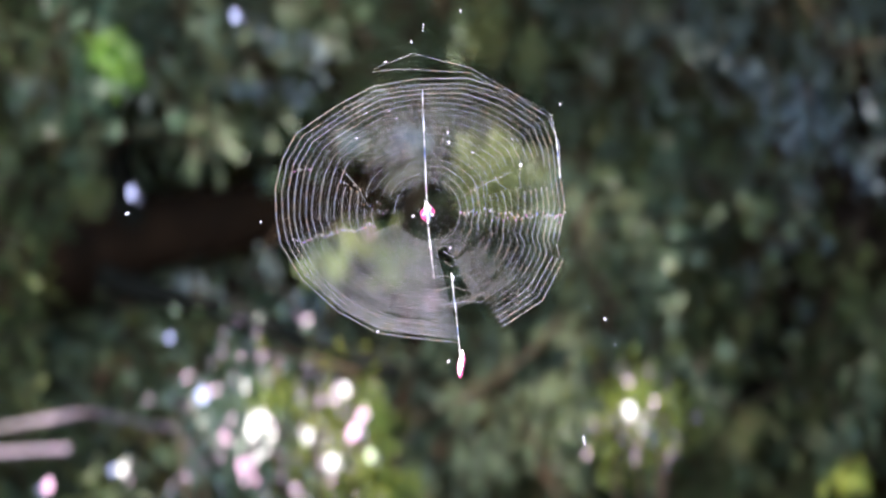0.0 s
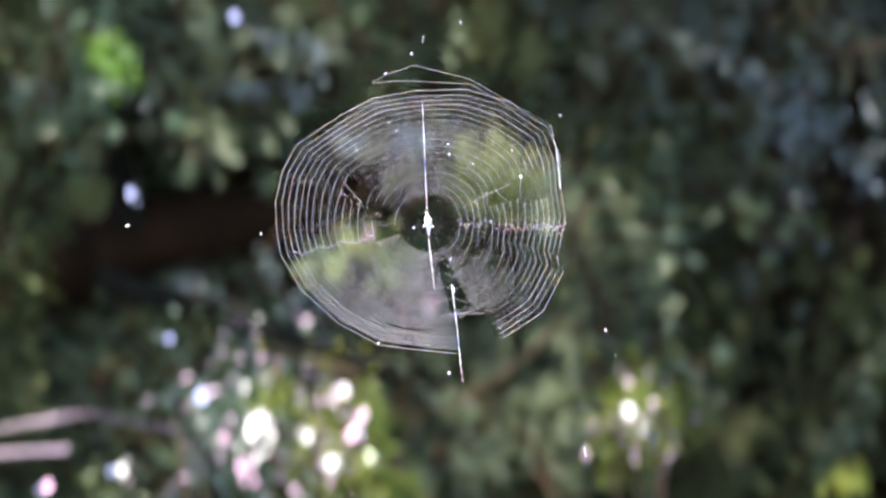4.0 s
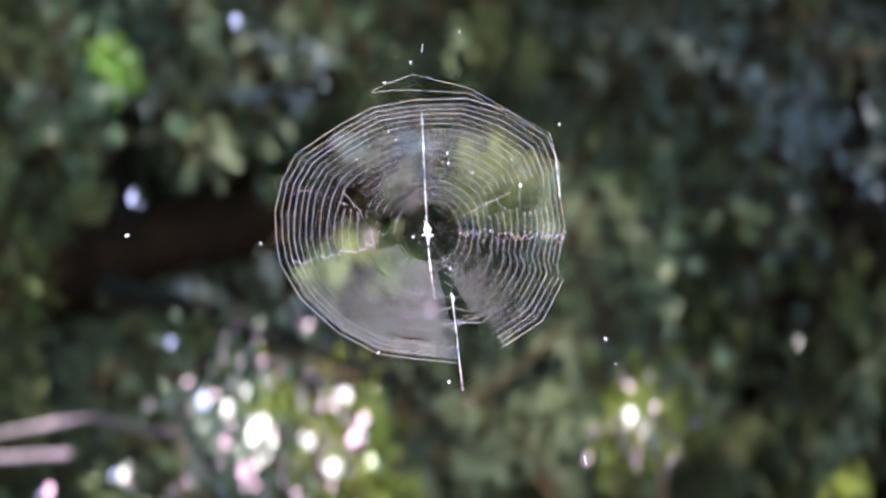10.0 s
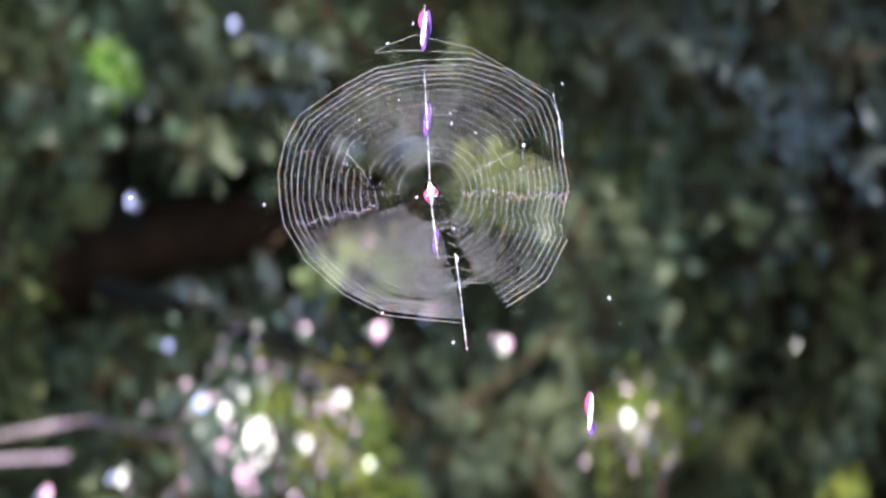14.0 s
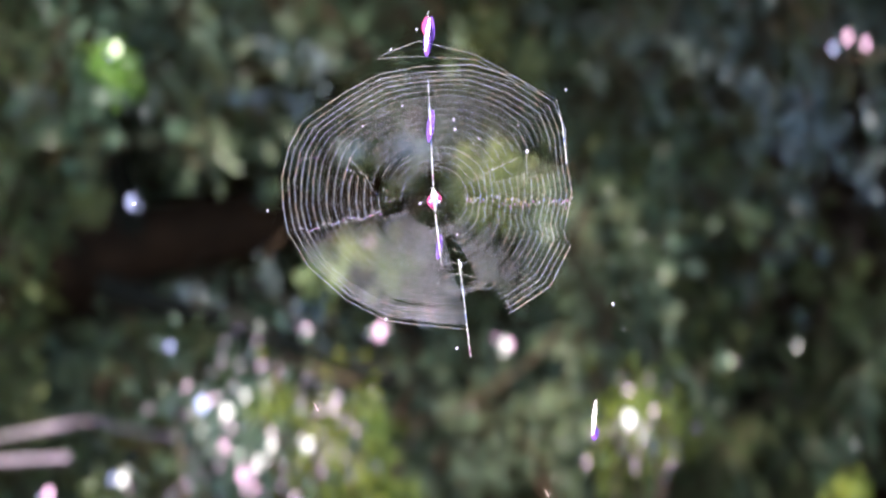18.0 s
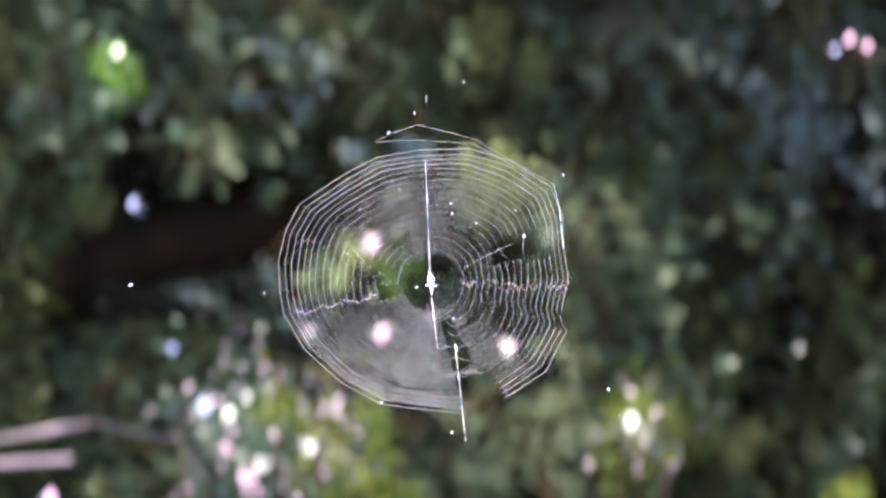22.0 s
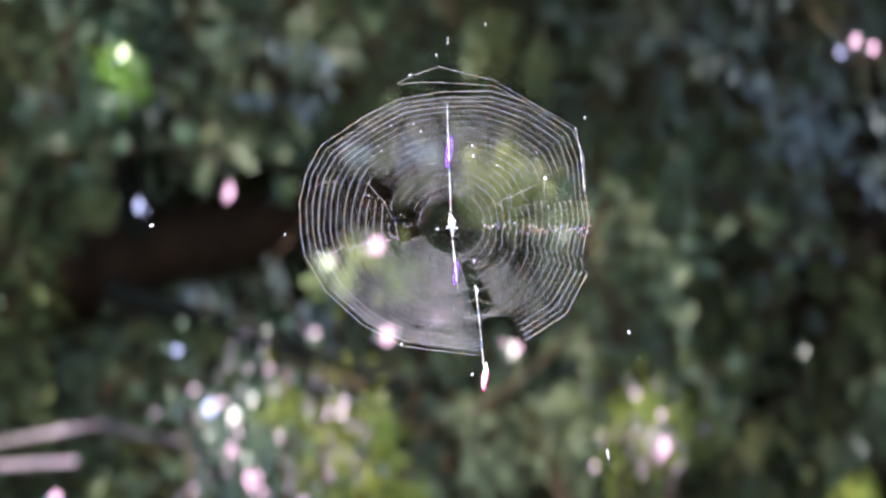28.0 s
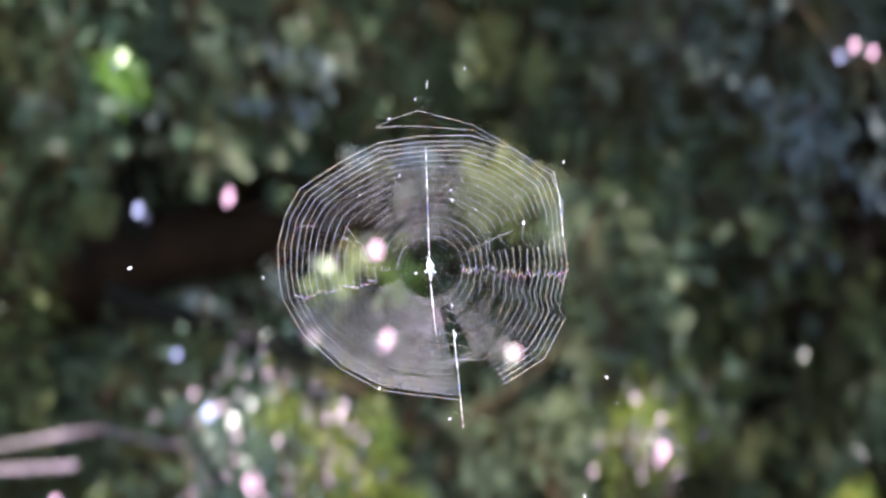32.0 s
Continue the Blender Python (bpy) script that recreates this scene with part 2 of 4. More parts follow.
LITTER = leaf_material("dry_leaf", (0.05, 0.032, 0.018), (0.11, 0.065, 0.032), (0.19, 0.12, 0.06), 0.7, 0.15, 0.3)
rl = random.Random(3)
lv, lf = [], []
for i in range(9000):
    x, y = rl.gauss(0, 2.2), 1.0 + rl.gauss(0, 2.2)
    z = 0.05 * noise.noise(Vector((x, y, 0)) * 0.8) + rl.uniform(0.012, 0.035)
    leaf(lv, lf, Vector((x, y, z)), (rand_dir(rl) * Vector((1, 1, 0.15))).normalized(), (Vector((0, 0, 1)) + rand_dir(rl) * 0.35).normalized(), rl.uniform(0.03, 0.08), rl.uniform(0.02, 0.04))
tagged(new("leaf_litter", mesh_of("leaf_litter", lv, lf, LITTER)), "dry brown fallen leaves on the woodland floor", "leaf litter", kind="stuff")

# ---- the dark conifer behind the web ----
SHAFTS = []     # (place, radius): where sunlight comes down through holes left in the unseen canopy


def sunlit(x, y, d, r):
    SHAFTS.append((spot(x, y, d), r))


for sx, sy, sr in ((430, 770, 0.085), (520, 700, 0.05), (670, 750, 0.065), (580, 815, 0.06), (610, 720, 0.045), (700, 870, 0.062), (1490, 838, 0.035), (1130, 735, 0.055),
                   (200, 110, 0.05), (60, 770, 0.075), (215, 835, 0.03), (1500, 50, 0.03), (1440, 20, 0.02), (1545, 25, 0.03)):
    sunlit(sx, sy, 4.0, sr)
for sx, sy, sr in ((575, 462, 0.012), (692, 456, 0.018), (650, 412, 0.0)):
    sunlit(sx, sy, 3.75, sr)
# leaves that turn in the breeze: place, size, and when they catch the sun
STEADY = (
    (768, 530, 0.011), (232, 342, 0.0059), (435, 825, 0.0140), (358, 700, 0.011), (1140, 755, 0.0102), (435, 685, 0.0068),
    (300, 598, 0.0051), (85, 860, 0.0076), (652, 415, 0.007))
KINDLING = (
    (1410, 595, 0.0064, 8, 40), (1290, 625, 0.0064, 16, 26), (890, 600, 0.0102, 12, 40), (672, 572, 0.0102, 11, 40), (560, 445, 0.0102, 26, 40), (655, 413, 0.0119, 20, 40),
    (205, 70, 0.0076, 15, 40), (1500, 50, 0.0059, 15, 40), (1515, 770, 0.0051, 18, 40), (400, 715, 0.0093, 5, 40), (390, 320, 0.0085, 26, 40), (292, 675, 0.0076, 5, 40),
    (1155, 772, 0.017, 24, 40), (1475, 70, 0.005, 16, 40), (1532, 62, 0.006, 18, 40))
FADING = (
    (415, 28, 0.0059, 14), (588, 826, 0.0165, 11), (625, 765, 0.011, 12), (455, 752, 0.0175, 15), (462, 800, 0.0120, 22), (545, 775, 0.0093, 24), (218, 833, 0.0102, 20),
    (1112, 728, 0.0112, 22), (610, 690, 0.0076, 15), (655, 808, 0.0068, 14), (640, 735, 0.0076, 13), (395, 772, 0.0068, 30), (480, 772, 0.0068, 18))
FLASHES = [(*f, -9, 40) for f in STEADY] + list(KINDLING) + [(*f[:3], -9, f[3]) for f in FADING]


def reach(x, y):
    """How far off a turning leaf hangs: those on the forward shoots hang nearer."""
    return 3.66 if 540 < x < 700 and 400 < y < 480 else 3.9


for fx, fy, fr, _, _ in FLASHES:
    sunlit(fx, fy, reach(fx, fy), fr + 0.015)
# small chinks left in the unseen canopy to dapple the crown
rc = random.Random(77)
CHINKS = []
while len(CHINKS) < 300:
    cx, cy = rc.uniform(-60, 1630), rc.uniform(-60, 940)
    thin_top = cx < 750 and cy > 590
    if not (90 < cx < 500 and 330 < cy < 560) and not (cx > 1130 and cy > 270 and rc.random() < 0.75) and not (cx < 1100 and cy < 270 and rc.random() < 0.45):
        CHINKS.append((spot(cx, cy, rc.uniform(4.1, 4.7)), rc.uniform(-0.006, 0.012) + (0.008 if thin_top else 0)))

for k in range(70):
    CHINKS.append((spot(rc.uniform(-20, 780), rc.uniform(560, 880), rc.uniform(4.1, 4.6)), rc.uniform(-0.014, 0.006)))

# none over the thin dark side branch
SHADY = [(spot(180 + 40 * k, 490 + 12.9 * k, 4.2 - 0.015 * k), 0.06) for k in range(14)]
CHINKS = [(c, r) for c, r in CHINKS if all(((c - q) - SUN * (c - q).dot(SUN)).length > r + w for q, w in SHADY)]

BASE = Vector((-1.35, 2.75, 0))
tree = tagged(new("conifer_tree"), "dark shaded evergreen tree with drooping needle boughs behind the web", "tree")
tree.location = BASE
rt = random.Random(11)


def from_base(p):
    return p - BASE


limb("trunk", Vector((0, 0, -0.05)), Vector((0.1, 0.15, 4.6)), 0.17, 0.05, BARK, tree, rt, 0.06, 0, 14, 24)
limb("limb", from_base(spot(-250, 528, 4.4)), from_base(spot(830, 285, 4.6)), 0.085, 0.034, BARK, tree, rt, 0.05, 0.0, 12, 20, "thick dark brown limb")
limb("limb", from_base(spot(180, 490, 4.2)), from_base(spot(700, 658, 4.0)), 0.021, 0.012, SHADED_BARK, tree, rt, 0.02, 0.0, 7, 14, "thin dark side branch")
limb("limb", from_base(spot(205, 150, 4.4)), from_base(spot(235, 430, 4.45)), 0.016, 0.028, SHADED_BARK, tree, rt, 0.03, 0.0, 7, 12, "dark upright side branch")
limb("limb", from_base(spot(440, 480, 4.3)), from_base(spot(600, 620, 4.2)), 0.010, 0.006, SHADED_BARK, tree, rt, 0.03, 0.0, 7, 14, "thin dark side branch")
limb("limb", from_base(spot(330, 755, 4.1)), from_base(spot(640, 920, 4.0)), 0.009, 0.006, SHADED_BARK, tree, rt, 0.02, 0.0, 6, 10, "thin dark side branch")
limb("twig", from_base(spot(490, 618, 4.05)), from_base(spot(640, 665, 4.0)), 0.008, 0.005, TWIG, tree, rt, 0.01, 0.0, 6, 8, "bare brown twig")
limb("twig", from_base(spot(250, 780, 4.25)), from_base(spot(800, 722, 4.25)), 0.004, 0.0035, TWIG, tree, rt, 0.03, 0.01, 6, 14, "bare brown twig")
limb("twig", from_base(spot(800, 722, 4.25)), from_base(spot(1000, 560, 4.25)), 0.0035, 0.0025, TWIG, tree, rt, 0.015, 0.012, 6, 10, "bare brown twig")

KINDS = [make(k, L, m, 0.0125, dr) for k, (make, L, m, dr) in enumerate((
    (bough_meshes, 0.50, NEEDLE, 0.25), (bough_meshes, 0.42, NEEDLE, 0.45), (frond_meshes, 0.34, NEEDLE_OLD, 0.3), (bough_meshes, 0.38, NEEDLE, 0.6), (bough_meshes, 0.36, NEEDLE_OLD, 0.4),
    (bough_meshes, 0.40, NEEDLE_PALE, 0.35), (bough_meshes, 0.34, NEEDLE_PALE, 0.55), (bough_meshes, 0.36, NEEDLE_BLUE, 0.4), (frond_meshes, 0.28, NEEDLE_BLUE, 0.3), (frond_meshes, 0.32, NEEDLE, 0.3)), 1)]


rb = random.Random(8)


def bough(parent, at, kind):
    stem = part("bough", KINDS[kind][0], parent, at)
    part("foliage", KINDS[kind][1], stem, kind="stuff")
    foot = at.translation
    limb("branch", Vector((0, 0.05, max(0.3, foot.z - 0.12 - 0.15 * foot.xy.length))), foot + at.to_3x3() @ Vector((0.02, 0, 0)), 0.014, 0.005, BARK, parent, rb, 0.06, 0.0, 5, 7)
    return stem


SHOOTS = [(200, 106, 4.0, 0.068, 0.042, 25, 48, SPRING)]
SHOOTS += [(*h, YOUNG) for h in (
    (692, 456, 3.75, 0.045, 0.04, 0, 34), (700, 860, 4, 0.05, 0.05, 0, 50), (1150, 705, 3.96, 0.035, 0.03, 0, 60), (1500, 842, 3.98, 0.03, 0.035, 0, 45), (480, 690, 3.95, 0.05, 0.05, 0, 26),
    (665, 745, 3.95, 0.09, 0.03, 10, 60), (600, 850, 3.95, 0.05, 0.05, 0, 18),)]
SHOOTS += [(*h, LIME) for h in (
    (868, 305, 3.75, 0.085, 0.06, 0, 110), (575, 462, 3.75, 0.05, 0.045, 0, 34), (650, 415, 3.75, 0.03, 0.04, 0, 16),)]
SHOOTS += [(*h, OLIVE) for h in (
    (862, 45, 4.1, 0.08, 0.05, 10, 40), (940, 92, 4.1, 0.07, 0.03, 0, 40), (150, 330, 4.1, 0.05, 0.05, 0, 30), (1240, 740, 4.1, 0.05, 0.05, 0, 30),)]
SHOOTS += [(*h, SKY_TINTED) for h in (
    (720, 250, 3.75, 0.035, 0.04, 90, 14), (606, 254, 3.75, 0.03, 0.03, 90, 9), (478, 465, 4.1, 0.06, 0.02, 0, 6), (575, 600, 4.1, 0.04, 0.02, 20, 5), (540, 530, 4.1, 0.06, 0.04, 20, 6),)]
# blue-grey specks, small shoot tips with sky shine put into their leaf colour
SHOOTS += [(x, y, 4.15, 0.05, 0.045, lean, 5, SKY_TINTED) for x, y, lean in (
    (1412, 240, 0), (1392, 195, 40), (1440, 215, 10), (1400, 150, 60), (1545, 190, 10), (1552, 250, 0), (1540, 310, 20), (1290, 108, 60), (1245, 90, 50), (1330, 150, 40),
    (330, 505, 70), (365, 525, 60), (480, 60, 40), (440, 150, 0), (260, 150, 0), (520, 165, 60), (560, 95, 20), (60, 150, 0))]


def keep_clear(p):
    """The limb's length stays free of boughs in front of it, and the sunny gaps too."""
    d = p.y - EYE.y
    px = 784 + p.x * FOCAL * 1568 / d
    py = 441 - (p.z - EYE.z) * FOCAL * 1568 / d
    if p.y < 2.75 and 40 < px < 780 and abs(py - (467 - 0.247 * (px - 90))) < 125 - 0.10 * (px - 90):
        return True
    if p.y < 2.4 and 180 < px < 700 and abs(py - (497 + 0.304 * (px - 180))) < 34:
        return True
    if p.y < 2.6 and px < 70 and 300 < py < 600:
        return True
    return p.y < 2.4 and any(math.hypot(px - h[0], py - h[1]) < 16 + (h[3] + h[4]) * 330 for h in SHOOTS)


def in_shaft(p, spare):
    """Whether p stands between a sunny spot and the sun, or before it."""
    for c, r in SHAFTS:
        if ((p - c) - SUN * max(0, (p - c).dot(SUN))).length < r + spare:
            return True
    return False


OTHER = Vector((1.0, 3.25, 0))
second = tagged(new("conifer_tree"), "tall evergreen tree with swaying dark green boughs behind the web", "tree")
second.location = OTHER
limb("trunk", Vector((0, 0, -0.05)), Vector((-0.1, 0.1, 4.4)), 0.13, 0.04, BARK, second, rt, 0.06, 0, 14, 24)

for a, b, r in (((1350, -60), (1478, 62), 0.003), ((1470, 90), (1620, 70), 0.0025)):
    limb("twig", spot(*a, 4.0) - OTHER, spot(*b, 4.0) - OTHER, r, r * 0.7, TWIG, second, rt, 0.012, 0, 6, 8, "thin brown twig")

count = 0
while count < 230:
    p = Vector((rt.uniform(-1.2, 1.2), rt.uniform(2.45, 3.5), rt.uniform(0.85, 2.5)))
    kind = (rt.choice((0, 1, 3, 5, 1, 6, 5, 6) if p.x < 0.25 else (7, 8, 9, 7, 4) if p.z > 1.72 else (9, 2, 4, 9, 2))) if p.z > 1.5 else rt.choice((2, 5, 0, 6, 5) if p.x < 0.2 else (2, 4, 2, 4))
    owner = second if p.x > -0.1 or p.z > 1.8 else tree
    turned = -90 + rt.uniform(-70, 70) if p.x < 0.2 else rt.uniform(-172, -130)
    at = pose(*(p - owner.location), rt.uniform(-25, 25), rt.uniform(5, 55) if p.x < 0.2 else rt.uniform(25, 60), turned)
    pts = [owner.location + at @ Vector((u, 0, -0.3 * u * u)) for u in (0, 0.12, 0.24, 0.36, 0.48)]
    if any(keep_clear(q) or q.y < 1.98 or in_shaft(q, 0.065) for q in pts):
        continue
    bough(owner, at, kind)
    count += 1

# fuller growth on the second tree's near side and at the first tree's top
count = 0
while count < 66:
    if count % 3 == 0:
        p = Vector((rt.uniform(-0.3, 0.15), rt.uniform(2.5, 2.8), rt.uniform(1.82, 2.2)))
    elif count % 3 == 1:
        p = Vector((rt.uniform(0.2, 0.8), rt.uniform(2.5, 2.9), rt.uniform(1.3, 1.85)))
    else:
        p = Vector((rt.uniform(-0.75, -0.1), rt.uniform(2.5, 2.9), rt.uniform(1.75, 2.2)))
    at = pose(*(p - OTHER), rt.uniform(-25, 25), rt.uniform(15, 60), rt.uniform(-172, -115) if p.x > 0.16 else -90 + rt.uniform(-60, 60))
    pts = [OTHER + at @ Vector((u, 0, -0.3 * u * u)) for u in (0, 0.12, 0.24, 0.36, 0.48)]
    if any(keep_clear(q) or q.y < 1.98 or in_shaft(q, 0.065) for q in pts):
        continue
    bough(second, at, rt.choice((2, 4, 9)) if p.x > 0.16 else rt.choice((5, 6, 0, 5)))
    count += 1

for k in range(20):
    p = spot(rt.uniform(-60, 330), rt.uniform(560, 830), rt.uniform(4.4, 4.6))
    bough(tree, pose(*(p - BASE), rt.uniform(-25, 25), rt.uniform(35, 75), -90 + rt.uniform(-70, 70)), rt.choice((5, 6, 0, 2)))
for k in range(10):
    p = spot(rt.uniform(640, 1050), rt.uniform(640, 860), rt.uniform(4.4, 4.6))
    bough(tree, pose(*(p - BASE), rt.uniform(-25, 25), rt.uniform(35, 75), -90 + rt.uniform(-70, 70)), rt.choice((2, 4, 5, 6)))
rg = random.Random(99)
for x0, x1, y0, y1, d0, d1, many, owner, kinds in ((-90, 160, -420, -280, 4.22, 4.3, 4, tree, (1, 3, 0)), (120, 330, 520, 600, 4.45, 4.55, 8, tree, (3, 6, 6, 0)), (250, 470, 420, 510, 4.5, 4.6, 6, tree, (5, 6)), (300, 800, 540, 780, 4.4, 4.6, 22, tree, (5, 6, 5, 0)),
                                                   (-40, 420, -420, 60, 4.3, 4.5, 16, tree, (5, 6, 5, 6)), (1240, 1720, -450, 20, 4.3, 4.5, 17, second, (7, 8, 9, 7)), (1010, 1160, 180, 360, 4.35, 4.5, 8, second, (5, 6, 0)), (-60, 300, 600, 760, 4.35, 4.45, 8, tree, (5, 6, 7)), (-60, 330, 490, 640, 4.45, 4.6, 12, tree, (5, 6, 5)), (1010, 1250, 0, 220, 4.4, 4.7, 12, second, (3, 1, 2, 0, 4)),
                                                   (480, 760, -400, -210, 4.4, 4.6, 8, second, (0, 5, 1)), (1000, 1180, 330, 520, 4.4, 4.6, 3, second, (2, 5, 4))):
    k = 0
    while k < many:
        p = spot(rg.uniform(x0, x1), rg.uniform(y0, y1), rg.uniform(d0, d1))
        at = pose(*(p - owner.location), rg.uniform(-25, 25), rg.uniform(50, 80) if x0 < 1100 else rg.uniform(30, 55), -90 + rg.uniform(-70, 70) if x0 < 1100 else rg.uniform(-172, -135))
        if not any(keep_clear(owner.location + at @ Vector((u, 0, -0.3 * u * u))) for u in (0.05, 0.15, 0.25, 0.35, 0.45)):
            bough(owner, at, rg.choice(kinds))
            k += 1
        elif rg.random() < 0.1:
            k += 1

for k in range(5):
    p = spot(rg.uniform(-110, 40), rg.uniform(230, 400), rg.uniform(4.15, 4.25))
    bough(tree, pose(*(p - BASE), rg.uniform(-25, 25), rg.uniform(45, 75), -90 + rg.uniform(-30, 30)), rg.choice((4, 4, 3)))

# inner leaves that close the crown, their shade put into a dark colour
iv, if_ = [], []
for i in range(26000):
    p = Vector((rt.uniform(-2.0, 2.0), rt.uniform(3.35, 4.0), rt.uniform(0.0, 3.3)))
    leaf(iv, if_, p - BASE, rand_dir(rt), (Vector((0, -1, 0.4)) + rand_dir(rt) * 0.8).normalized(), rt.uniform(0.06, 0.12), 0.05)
part("inner_foliage", mesh_of("inner_foliage", iv, if_, SHADE_LEAF), tree, None, "dense inner foliage, its shade put into dark leaf colour", "stuff")

# a hedge of wood behind, in the same shade-dark leaf colour
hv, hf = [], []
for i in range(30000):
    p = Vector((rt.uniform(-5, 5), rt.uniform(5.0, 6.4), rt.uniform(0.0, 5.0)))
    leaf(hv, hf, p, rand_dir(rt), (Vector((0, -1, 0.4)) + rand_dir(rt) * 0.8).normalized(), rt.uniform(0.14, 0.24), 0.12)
wood = tagged(new("far_wood", mesh_of("far_wood", hv, hf, SHADE_LEAF)), "dense undergrowth of the wood beyond, its shade put into dark green", "undergrowth", kind="stuff")

# unseen canopy added overhead to keep the sun off the crown
ov, of_ = [], []
gen = np.random.default_rng(4)
over = gen.uniform((-2.4, 0.55, 2.75), (1.5, 3.3, 3.25), (30000, 3))
free = np.ones(len(over), bool)
for c, r in SHAFTS + CHINKS:
    rel = over - np.array(c)
    away = rel - np.outer(rel @ np.array(SUN), np.array(SUN))
    free &= (away ** 2).sum(1) > (r + 0.03) ** 2
for q in over[free]:
    leaf(ov, of_, Vector(q) - BASE, rand_dir(rt), (SUN + rand_dir(rt) * 0.7).normalized(), rt.uniform(0.06, 0.11), 0.045)
part("upper_foliage", mesh_of("upper_foliage", ov, of_, NEEDLE), tree, None, "dense unseen foliage added overhead to shade the crown", "stuff")
# unseen limbs added to carry that canopy
for k in range(7):
    x = -2.1 + k * 0.55
    limb("upper_limb", Vector((0.1, 0.15, 2.5 + 0.09 * k)), from_base(Vector((x, 0.7, 3.0))), 0.035, 0.008, BARK, tree, rt, 0.08, 0.0, 7, 12)

# ---- sunlit shrubs low in the picture ----
def shrub(x, y, d, wide, high, n, material, seed, label, share=0.3):
    """Small-leaved shrub: stems from the ground, leaves in a loose head."""
    rnd = random.Random(seed)
    c = spot(x, y, d)
    base = Vector((c.x, c.y + 0.05, 0))
    thing = tagged(new("shrub"), label, "shrub", "sunlit shrubs")
    thing.location = base
    heads = []
    for k in range(5):
        tip = c + Vector((rnd.uniform(-wide, wide), rnd.uniform(-0.08, 0.10), rnd.uniform(-high, high)))
        limb("stem", Vector((rnd.uniform(-0.05, 0.05), 0, -0.02)), tip - base, 0.008, 0.003, TWIG, thing, rnd, 0.08, 0, 6, 12)
        heads.append(tip)
    lv, lf, wv, wf = [], [], [], []
    for i in range(n):
        p = c + Vector((rnd.gauss(0, wide * 0.6), rnd.gauss(0, 0.07), rnd.gauss(0, high * 0.6)))
        half = (SUN + (EYE - p).normalized()).normalized()
        if rnd.random() < share:
            nm = (half + rand_dir(rnd) * rnd.uniform(0.0, 0.5)).normalized()
            al = nm.cross(rand_dir(rnd)).normalized()
            leaf(wv, wf, p - base, al, nm, rnd.uniform(0.010, 0.018), rnd.uniform(0.006, 0.010), 0.05)
        else:
            leaf(lv, lf, p - base, rand_dir(rnd), (half + rand_dir(rnd) * 0.9).normalized(), rnd.uniform(0.012, 0.026), rnd.uniform(0.005, 0.010))
    part("leaves", mesh_of("leaves", lv, lf, material), thing, None, "small crowded leaves", "stuff")
    if wv:
        part("glossy_leaves", mesh_of("glossy_leaves", wv, wf, WAXY), thing, None, "glossy leaves that catch the sun", "stuff")
    return thing


shrub(430, 770, 4.0, 0.09, 0.11, 800, NEEDLE_PALE, 21, "sunlit grey-green shrub with glossy leaves", 0.13)
shrub(590, 790, 4.0, 0.07, 0.11, 450, YOUNG, 22, "sunlit yellow-green shrub with glossy leaves", 0.12)
shrub(1130, 740, 4.0, 0.055, 0.06, 520, YOUNG, 23, "small sunlit shrub tip with glossy leaves", 0.16)

# ---- lighter leafy shoots on the tree ----
def shoot(x, y, d, long, wide, lean, n, material, seed, label):
    """A leafy shoot tip: a short stem and broad leaves along it."""
    rnd = random.Random(seed)
    c = spot(x, y, d)
    run = Vector((math.sin(radians(lean)), 0.1, -math.cos(radians(lean)))).normalized()
    verts, faces = [], []
    pts = [c - run * long * 0.5 + Vector((0.05, 0.6, 0.10)), c - run * long * 0.5, c, c + run * long * 0.45]
    tube(verts, faces, [q - BASE for q in pts], [0.002, 0.0016, 0.0012, 0.0006], 5)
    stem = part("shoot", mesh_of("shoot", verts, faces, TWIG, True), tree, None, label)
    lv, lf = [], []
    for i in range(n * 3):
        p = c + run * rnd.triangular(-0.6, 0.6, 0) * long + Vector((rnd.gauss(0, wide * 0.35), rnd.gauss(0, 0.02), rnd.gauss(0, wide * 0.2)))
        nm = (Vector((-0.1, -1, 0.5)) + rand_dir(rnd) * 0.6).normalized()
        leaf(lv, lf, p - BASE, (run + rand_dir(rnd) * 0.7).normalized(), nm, rnd.uniform(0.010, 0.020), rnd.uniform(0.006, 0.010))
    part("leaves", mesh_of("leaves", lv, lf, material), stem, kind="stuff")


for k, (x, y, d, long, wide, lean, n, m) in enumerate(SHOOTS):
    shoot(x, y, d, long, wide, lean, n, m, 40 + k, {SPRING: "fresh bright green shoot", YOUNG: "bright yellow-green shoot", SKY_TINTED: "leafy shoot with sky sheen put into blue-grey colour", LIME: "pale lime-green leafy shoot"}.get(m, "olive-green leafy shoot"))

# ---- sunlit twigs, with the sun's brightness put into a pale bark colour ----
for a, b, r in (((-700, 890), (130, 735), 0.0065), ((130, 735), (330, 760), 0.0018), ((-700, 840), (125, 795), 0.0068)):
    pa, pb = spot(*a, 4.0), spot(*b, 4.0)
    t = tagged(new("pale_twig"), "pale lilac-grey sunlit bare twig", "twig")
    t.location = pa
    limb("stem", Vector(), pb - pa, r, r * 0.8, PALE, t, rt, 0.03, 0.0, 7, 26)

